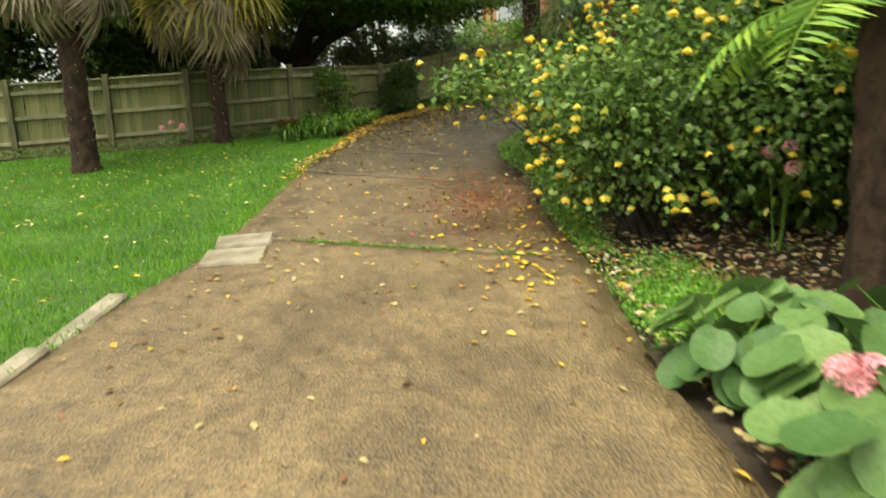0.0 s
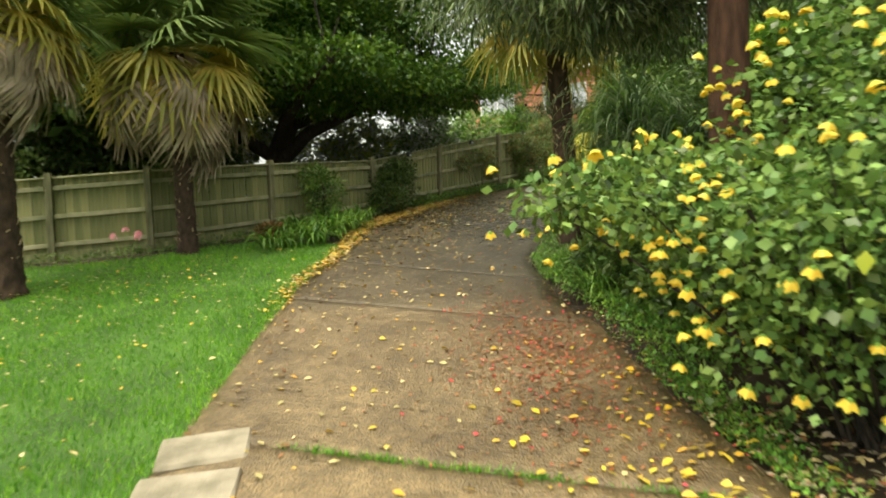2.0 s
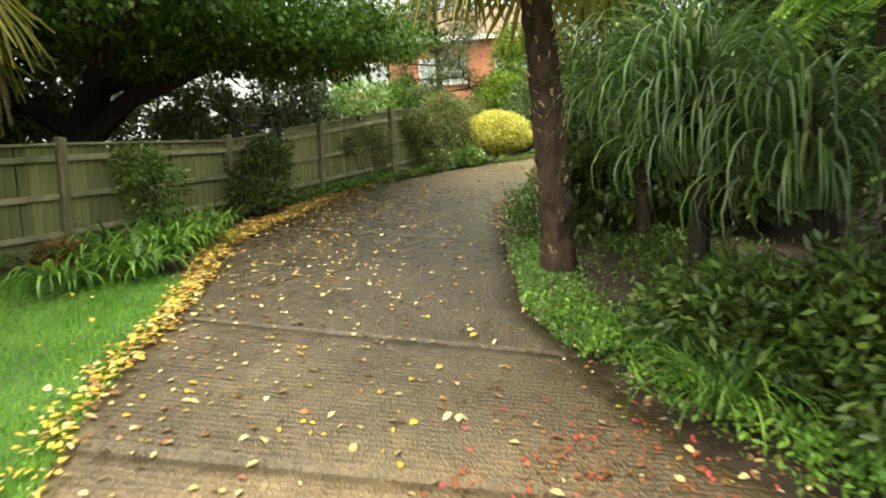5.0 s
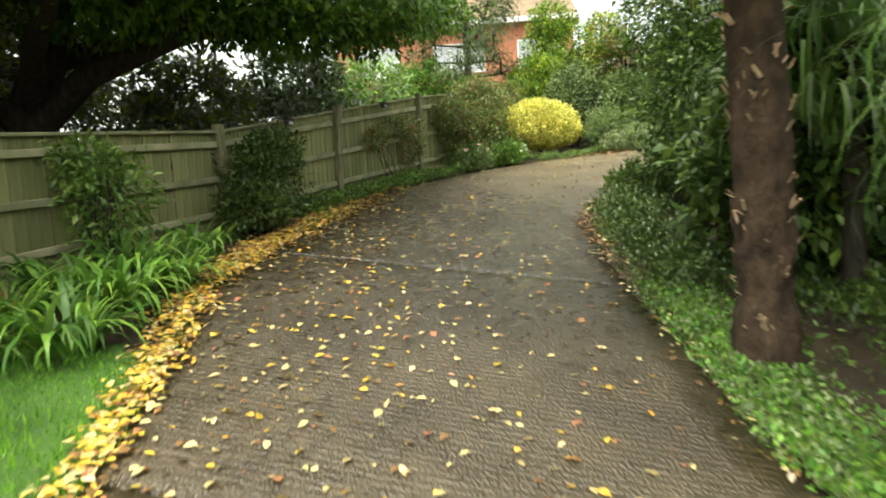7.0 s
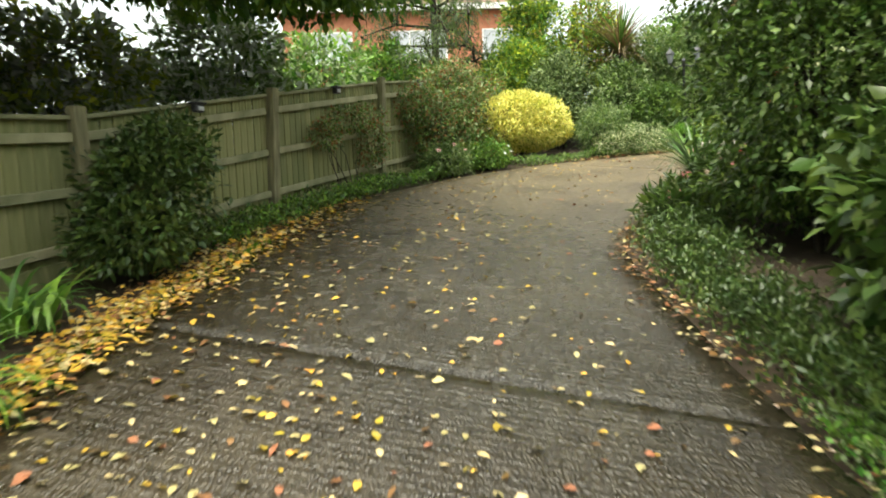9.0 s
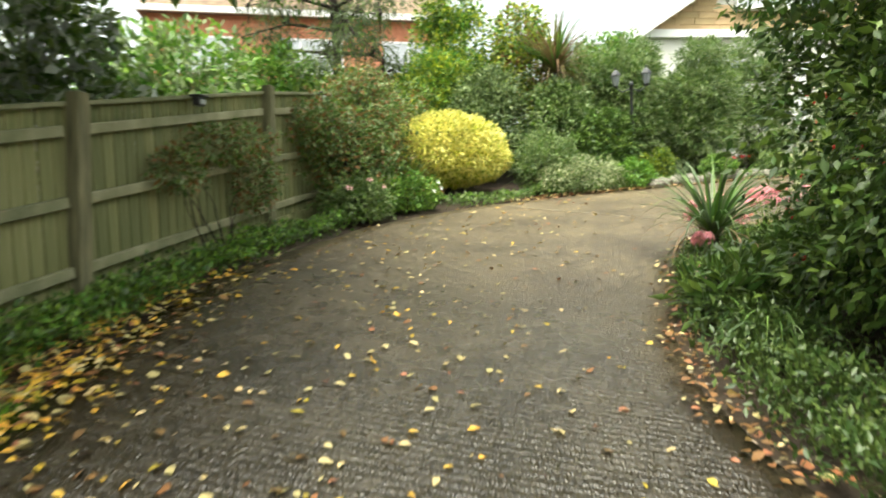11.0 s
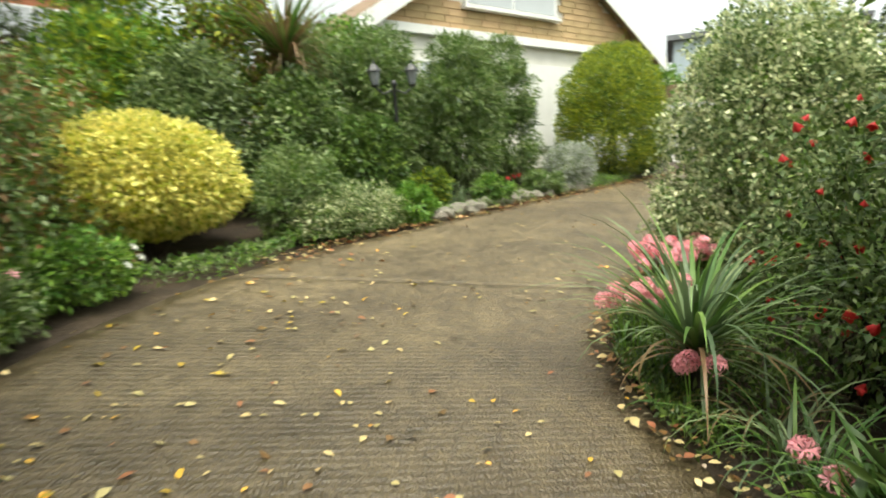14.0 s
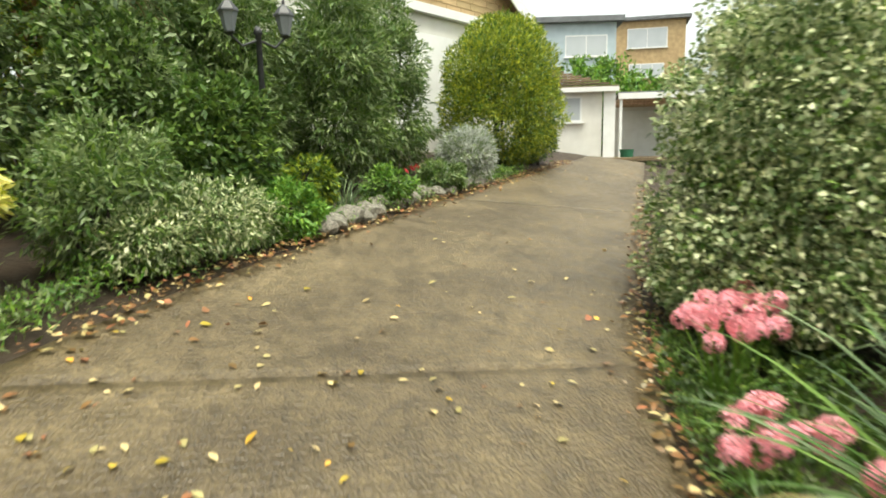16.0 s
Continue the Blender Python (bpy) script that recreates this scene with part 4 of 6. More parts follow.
V3 = Vector
tree("maple_tree", "spreading dark-limbed tree overhanging the fence and drive", -3.9, 17.9,
     [([V3((0, 0, -0.2)), V3((0.1, -0.1, 0.9)), V3((0.2, -0.1, 1.5)), V3((0.6, -0.3, 2.4)), V3((0.8, -0.3, 4.2))], [0.34, 0.3, 0.27, 0.22, 0.1]),
      ([V3((0.2, -0.1, 1.2)), V3((1.0, -0.6, 1.8)), V3((2.2, -0.9, 2.25)), V3((3.8, -0.6, 2.6)), V3((5.4, 0.2, 2.9))], [0.2, 0.16, 0.12, 0.08, 0.03]),
      ([V3((0.2, -0.1, 1.4)), V3((0.6, -1.2, 2.0)), V3((1.2, -2.4, 2.4)), V3((1.9, -3.4, 2.7))], [0.16, 0.13, 0.09, 0.03]),
      ([V3((0.2, -0.1, 1.2)), V3((-0.9, -0.8, 2.0)), V3((-2.2, -1.4, 2.6)), V3((-3.5, -1.8, 3.2))], [0.18, 0.14, 0.1, 0.03]),
      ([V3((0.4, -0.2, 2.0)), V3((1.8, 0.6, 2.7)), V3((3.4, 1.6, 3.2)), V3((5.0, 2.6, 3.5))], [0.15, 0.12, 0.08, 0.03])],
     [(1.3, -2.0, 2.75, 1.7, 1.4, 0.5), (3.2, -1.2, 2.8, 1.6, 1.3, 0.45), (4.9, 0.3, 3.0, 1.4, 1.2, 0.45), (-0.8, -2.6, 2.95, 1.5, 1.1, 0.5), (-2.6, -1.8, 3.2, 1.7, 1.3, 0.6),
      (1.5, 0.3, 3.5, 2.0, 1.6, 0.6), (3.9, 1.6, 3.5, 1.8, 1.6, 0.55), (0.4, -1.6, 3.9, 2.4, 1.8, 0.8), (3.0, -0.4, 4.1, 2.4, 1.8, 0.8), (-1.8, 0.5, 4.4, 2.4, 2.2, 1.0), (1.5, 0.8, 5.0, 2.6, 2.2, 1.0),
      (1.6, -1.2, 2.35, 1.3, 1.0, 0.3), (3.2, -0.6, 2.4, 1.2, 1.0, 0.3), (0.0, -2.2, 2.5, 1.2, 0.9, 0.3), (4.4, 0.2, 2.6, 1.0, 0.9, 0.3), (0.0, -2.4, 5.0, 3.2, 2.2, 0.9), (3.0, -0.8, 5.3, 2.8, 2.0, 0.8), (-3.2, -2.0, 5.0, 3.0, 2.2, 1.0), (0.2, -0.6, 6.5, 3.6, 3.0, 1.1), (6.2, 2.6, 3.5, 1.0, 0.9, 0.35), (5.4, 1.8, 3.9, 1.2, 1.0, 0.4), (2.2, -3.0, 2.9, 1.2, 0.9, 0.4)],
     118000, 0.125, 0.55, [M_MAPLE], M_BARK, 101, droop=0.5, clump=0.3, rough=0.7)
tree("cypress_tree", "dark conifer with drooping grey-green sprays over the bed", 1.95, 6.95,
     [([V3((0, 0, -0.2)), V3((0, 0, 1.5)), V3((0.05, 0.05, 3.0)), V3((0.1, 0.1, 5.5)), V3((0.1, 0.1, 7.5))], [0.18, 0.16, 0.15, 0.1, 0.03]),
      ([V3((0, 0, 2.9)), V3((-0.6, 0.6, 3.3)), V3((-1.5, 1.2, 3.4))], [0.06, 0.04, 0.015]),
      ([V3((0, 0, 3.2)), V3((0.7, 0.7, 3.5)), V3((1.6, 1.6, 3.4))], [0.06, 0.04, 0.015]),
      ([V3((0, 0, 3.4)), V3((0.8, -0.5, 3.7)), V3((1.8, -1.0, 3.6))], [0.06, 0.04, 0.015])],
     [(-0.4, 0.6, 3.6, 1.2, 1.2, 0.55), (0.7, 0.9, 3.7, 1.4, 1.4, 0.6), (1.0, -0.3, 4.0, 1.4, 1.3, 0.7), (0.2, 0.6, 4.7, 1.5, 1.5, 0.9), (0.2, 0.4, 6.0, 1.1, 1.1, 1.2), (-1.0, 1.5, 3.75, 0.8, 0.8, 0.35), (-1.4, 2.1, 3.6, 1.0, 1.0, 0.4), (-0.5, 1.6, 3.3, 0.9, 0.9, 0.35), (-1.35, 0.5, 3.15, 0.75, 0.7, 0.35), (-0.7, 0.9, 3.0, 0.8, 0.7, 0.35), (0.2, 1.8, 3.2, 1.0, 0.9, 0.4)],
     34000, 0.15, 0.18, [M_CONIFER, M_GREY, M_DARK], M_REDBARK, 102, droop=1.0, clump=0.09)
for i, (x, y, hgt, r) in enumerate(((-7.6, 16.6, 6.5, 2.4), (-11.6, 14.6, 6.5, 2.3), (-9.5, 19.5, 8.0, 2.8), (-6.2, 21.5, 9.0, 3.0), (-13.5, 15.5, 8.5, 3.2), (-18.5, 13.5, 9.0, 3.4), (-10.5, 24.0, 10.0, 3.4))):
    tree("dark_tree", "dark leafy tree standing behind the garden fence", x, y,
         [([V3((0, 0, -0.2)), V3((0.1, 0, hgt * 0.3)), V3((0, 0.1, hgt * 0.6)), V3((0.1, 0, hgt * 0.95))], [0.3, 0.24, 0.14, 0.03]),
          ([V3((0.05, 0, hgt * 0.3)), V3((r * 0.4, 0.3, hgt * 0.45)), V3((r * 0.75, 0.4, hgt * 0.55))], [0.12, 0.08, 0.02]),
          ([V3((0.05, 0, hgt * 0.35)), V3((-r * 0.4, -0.3, hgt * 0.5)), V3((-r * 0.75, -0.4, hgt * 0.6))], [0.12, 0.08, 0.02])],
         [(0, 0, hgt * 0.7, r * 0.9, r * 0.9, hgt * 0.28), (r * 0.5, -0.3, hgt * 0.5, r * 0.7, r * 0.7, hgt * 0.2), (-r * 0.5, 0.3, hgt * 0.52, r * 0.7, r * 0.7, hgt * 0.2), (0, -r * 0.5, hgt * 0.42, r * 0.7, r * 0.6, hgt * 0.16), (0.3, 0, hgt * 0.27, r * 0.6, r * 0.6, hgt * 0.15)],
         17000, 0.3, 0.55, [M_DARK, M_DARK, M_MAPLE], M_BARK, 110 + i, clump=0.08, deep=0.7)
for i, (x, y, r, hgt, mats) in enumerate(((-10.2, 15.0, 1.5, 3.4, [M_DARK]), (-13.6, 13.6, 1.5, 3.2, [M_DARK]), (-4.4, 20.4, 1.6, 3.0, [M_GREY, M_SILVER, M_LIME]), (-6.3, 18.3, 1.5, 3.0, [M_DARK]), (-0.4, 20.6, 1.2, 2.6, [M_GREY, M_SILVER, M_MID]), (-2.2, 19.6, 1.1, 2.3, [M_GREY, M_SILVER, M_LIME]), (1.4, 23.0, 1.3, 2.4, [M_GREY, M_FRESH]), (-5.6, 16.6, 1.2, 2.4, [M_DARK, M_MID]), (-8.0, 15.4, 1.3, 2.6, [M_DARK]), (3.4, 25.4, 1.4, 2.4, [M_MID, M_FRESH]), (-11.5, 14.6, 1.4, 2.6, [M_DARK]))):
    shrub("hedge_shrub", "leafy shrub showing above the garden fence", "shrub", x, y, [(0, 0, hgt * 0.35, r, r, hgt * 0.4), (0.2, 0.1, hgt * 0.72, r * 0.8, r * 0.8, hgt * 0.3)], 4500, 0.12, 0.42, mats, seed=130 + i, group="shrubs behind the fence", clump=0.12)

cedar_tiers, cedar_limbs = [], []
for k in range(9):
    cz, reach, g = 1.9 + 0.42 * k, 2.0 - 0.14 * k, k * 2.4
    for q in (0, 2.1, 4.2):
        ex, ey = reach * math.cos(g + q), reach * math.sin(g + q)
        cedar_limbs.append(([V3((0, 0, cz)), V3((ex * 0.5, ey * 0.5, cz + 0.12)), V3((ex, ey, cz - 0.12))], [0.035, 0.022, 0.008]))
        cedar_tiers.append((ex * 0.7, ey * 0.7, cz - 0.04, 0.65, 0.65, 0.2))
tree("cedar_tree", "young conifer with drooping tiered sprays behind the fence", 4.7, 25.0,
     [([V3((0, 0, -0.2)), V3((0.03, 0, 2.0)), V3((0, 0.03, 4.2)), V3((0, 0, 6.2))], [0.11, 0.09, 0.06, 0.015])] + cedar_limbs,
     cedar_tiers, 13000, 0.15, 0.16, [M_CONIFER, M_CONIFER, M_MID], M_BARK, 105, droop=1.0, clump=0.0, rough=0.5, sides=6)

# ---- left border under the fence ----
for i, (x, y, n, L) in enumerate(((-2.25, 13.0, 90, 0.7), (-2.75, 13.5, 80, 0.7), (-2.05, 13.75, 90, 0.75), (-2.1, 14.6, 90, 0.8), (-2.9, 12.75, 80, 0.6), (-1.6, 15.3, 60, 0.65), (-2.6, 14.2, 80, 0.75), (-1.75, 14.2, 70, 0.6))):
    strap_plant("agapanthus_clump", "clump of arching glossy green strap leaves", "perennial", x, y, n, L, 0.045, [M_STRAP, M_FRESH], 140 + i, 1.0, 0.8, 1.0, 0.16, group="strap-leaved clumps")
shrub("fence_shrub", "dark blue-green small-leaved shrub against the fence", "shrub", -0.95, 16.55, [(0, 0, 0.55, 0.5, 0.45, 0.5), (0.15, 0.2, 0.95, 0.4, 0.4, 0.3), (-0.1, -0.3, 0.3, 0.45, 0.4, 0.3)], 4200, 0.06, 0.4, [M_DARK], seed=151)
shrub("fence_shrub", "thin leggy green shrub against the fence", "shrub", -2.3, 14.9, [(0, 0, 0.7, 0.4, 0.4, 0.5), (-0.2, 0.2, 1.0, 0.35, 0.35, 0.3)], 900, 0.08, 0.35, [M_MID], seed=152)
shrub("russet_perennial", "low russet-leaved plant at the fence's foot", "perennial", -3.1, 13.6, [(0, 0, 0.15, 0.3, 0.25, 0.15)], 500, 0.09, 0.4, [M_RUSSET], seed=153)
low_cover("fence_weeds", "green weeds and ivy growing along the fence's foot", "weeds", ([(-0.7, 17.0), (0.4, 18.25), (1.3, 19.3), (2.2, 20.2), (3.0, 20.8)], 0.24), 9000, 0.055, 0.5, [M_MID, M_FRESH, M_DARK], 0.26, 154)
low_cover("fence_weeds", "tufts of green weeds along the fence's foot", "weeds", ([(-3.3, 14.1), (-5, 13.0), (-8, 12.2), (-12, 11.4)], 0.22), 3000, 0.07, 0.35, [M_MID, M_DARK], 0.2, 155)
climb = shrub("climbing_creeper", "tangled creeper smothering the end of the fence", "climber", 3.3, 21.5, [(-0.45, -0.45, 1.1, 0.4, 0.4, 0.35), (0, -0.1, 0.8, 0.75, 0.65, 0.7), (0.5, 0.5, 1.3, 0.75, 0.7, 0.6), (1.2, 1.1, 1.3, 0.9, 0.7, 0.75), (0.9, 0.5, 0.5, 0.8, 0.6, 0.5), (0.6, 0.6, 1.85, 0.5, 0.5, 0.25)],
              15000, 0.05, 0.5, [M_MID, M_GREY, M_RUSSET, M_MID], stems=22, thick=0.012, seed=156, droop=0.6, deep=0.7, rough=0.6)
shrub("climbing_creeper", "thin brown creeper straggling over the fence boards", "climber", 1.35, 19.6, [(0.1, 0.1, 1.05, 0.5, 0.5, 0.2), (0.45, 0.5, 0.75, 0.3, 0.3, 0.35), (-0.4, -0.45, 0.8, 0.25, 0.25, 0.2)], 2300, 0.045, 0.45, [M_MID, M_GREY, M_RUSSET], stems=7, thick=0.008, seed=157, droop=0.5)

# ---- right-hand bed at the bend ----
def cordyline(x, y, h, n, length, seed, label, mats):
    root = empty("cabbage_palm", place(x, y, -0.02), label, "cabbage palm", "cabbage palms")
    child("trunk", tubes_mesh("trunk", [([Vector((0, 0, -0.05)), Vector((0.02, 0.01, h * 0.5)), Vector((0, 0, h))], [0.055, 0.05, 0.045])], M_BARK, 10), root)
    child("leaf_head", strap_mesh("leaf_head", n, length, 0.032, mats, seed, 1.0, 0.35, 0.42, 0.03, 7), root, pose(0, 0, h - 0.03))
    child("hanging_leaves", strap_mesh("hanging_leaves", n // 3, length * 0.8, 0.028, [M_BROWNST, mats[0]], seed + 1, 1.6, 0.0, 0.9, 0.03, 7), root, pose(0, 0, h - 0.05))
    return root


cordyline(5.3, 17.3, 0.32, 100, 1.05, 161, "young cabbage palm with stiff grey-green sword leaves", [M_STRAPG, M_STRAP])


def red_bush(x, y, blobs, n, flowers, seed, label):
    root = shrub("fuchsia_bush", label, "shrub", x, y, blobs, n, 0.05, 0.4, [M_MID, M_GREY, M_DARK], stems=24, thick=0.01, seed=seed, droop=0.4, deep=0.9, rough=0.45, group="red-flowered bushes")
    p, o = crown_points(blobs, flowers, seed + 1, 0.15, 0.7)
    r = random.Random(seed)
    for q in p:
        child("flower", RED_BELL, root, pose(*q, r.uniform(-40, 40), r.uniform(-40, 40), 0) @ Matrix.Scale(r.uniform(0.7, 1.2), 4))


RED_BELL = bell_mesh("flower", M_RED, 0.024, 0.05, 4)
red_bush(6.05, 16.45, [(0, 0, 0.7, 0.65, 0.55, 0.65), (0.1, 0.1, 1.3, 0.55, 0.5, 0.45), (-0.5, -0.2, 0.6, 0.5, 0.5, 0.5), (0.6, 0.2, 0.7, 0.45, 0.45, 0.6)], 4500, 55, 171, "airy shrub dotted with small red flowers")
for x, y, n, sd, hh in ((5.02, 17.28, 3, 181, 0.35), (5.75, 17.75, 6, 182, 0.42), (6.9, 17.75, 14, 183, 0.5), (7.25, 17.6, 12, 184, 0.45), (4.45, 16.7, 2, 185, 0.32), (5.5, 17.5, 4, 186, 0.55), (6.3, 17.75, 5, 187, 0.3)):
    nerine(x, y, n, sd, hh, 0.22 if n > 5 else 0.14, 12)
VAR = [(0, 0, 0.85, 1.1, 1.0, 0.8), (0.1, -0.1, 1.6, 1.05, 1.0, 0.75), (0.1, -0.1, 2.15, 0.75, 0.75, 0.5), (0.8, -0.5, 1.3, 1.0, 1.0, 1.1), (-0.1, 0.15, 0.45, 1.0, 0.85, 0.4)]
shrub("variegated_holly", "big rounded shrub with cream-edged variegated leaves", "shrub", 8.35, 17.1, VAR, 38000, 0.044, 0.55, [M_GREY, M_CREAM, M_CREAM, M_GREY, M_MID], stems=14, thick=0.03, seed=191, deep=0.4, rough=0.28, clump=0.12)
for i, (x, y, n, L, mt) in enumerate(((4.15, 16.2, 30, 0.5, [M_STRAP, M_DARK]), (4.75, 16.75, 45, 0.75, [M_STRAPG, M_STRAP]), (5.1, 16.9, 30, 0.6, [M_STRAPG, M_BROWNST]), (5.75, 17.35, 30, 0.5, [M_STRAPG, M_BROWNST]), (3.85, 15.85, 40, 0.6, [M_STRAPG, M_STRAP]), (4.5, 16.45, 50, 0.8, [M_STRAPG, M_STRAP]), (4.05, 15.95, 40, 0.7, [M_STRAP, M_DARK]))):
    strap_plant("iris_clump", "clump of arching narrow strap leaves with dry tips", "perennial", x, y, n, L, 0.018, mt, 200 + i, 1.0, 0.7, 1.0, 0.1, group="narrow-leaved clumps")
shrub("cyclamen_fern", "dark hart's-tongue fern clump with glossy leaves", "perennial", 4.2, 16.35, [(0, 0, 0.2, 0.4, 0.35, 0.25)], 380, 0.14, 0.22, [M_DARK, M_MID], seed=205, droop=-0.2)
tall = strap_plant("giant_grass", "tall arching grass plumes above the red-flowered bush", "grass clump", 7.3, 16.0, 60, 1.7, 0.03, [M_STRAPG, M_GREY], 207, 0.8, 0.8, 0.75, 0.15, seg=9)
for x, y, r, hgt, sd in ((6.9, 14.6, 1.3, 3.6, 210), (8.8, 14.8, 1.5, 4.4, 211), (10.8, 15.4, 1.3, 3.2, 212), (13.5, 15.2, 1.5, 2.6, 213), (17, 14.8, 1.6, 2.4, 214), (6.2, 13.0, 1.3, 4.0, 215)):
    shrub("evergreen_shrub", "tall dark evergreen shrub filling the bed behind", "shrub", x, y, [(0, 0, hgt * 0.35, r, r, hgt * 0.4), (0.1, -0.2, hgt * 0.7, r * 0.8, r * 0.8, hgt * 0.32)], 5500, 0.12, 0.4, [M_DARK, M_CONIFER], seed=sd, group="evergreen shrubs", clump=0.12, deep=0.6, stems=8, thick=0.03)

# ---- left border past the fence ----
shrub("golden_euonymus", "clipped dome of bright yellow variegated leaves", "shrub", 5.45, 22.2, [(0, 0, 0.7, 0.98, 0.9, 0.56), (0.05, 0, 0.5, 0.95, 0.88, 0.36), (-0.1, 0, 0.86, 0.76, 0.76, 0.44)], 17000, 0.05, 0.45, [M_GOLD, M_GOLD, M_GOLD, M_GOLD, M_LIME], stems=10, seed=221, deep=0.3, rough=0.12, jitter=0.6)
root = shrub("daisy_bush", "low green bush with a few white flowers", "shrub", 4.3, 21.35, [(0, 0, 0.22, 0.42, 0.35, 0.28), (-0.5, -0.1, 0.18, 0.35, 0.3, 0.25)], 2600, 0.05, 0.4, [M_MID, M_FRESH], seed=222)
WHITE_STAR = star_flower("flower", M_WHITE, 7, 0.03)
for q in ((0.25, -0.3, 0.36), (0.3, -0.3, 0.28), (0.15, -0.36, 0.24)):
    child("flower", WHITE_STAR, root, pose(*q, 50, 0, 20) @ Matrix.Scale(1.4, 4))
root = shrub("rose_bush", "low green bush with a few pink flowers", "shrub", 3.3, 20.95, [(0, 0, 0.25, 0.45, 0.35, 0.3)], 2400, 0.05, 0.4, [M_MID, M_GREY], seed=223)
for q in ((0.1, -0.2, 0.5), (0.3, -0.15, 0.42), (-0.2, -0.25, 0.4)):
    child("flower", STAR, root, pose(*q, 40, 0, 0) @ Matrix.Scale(1.5, 4))
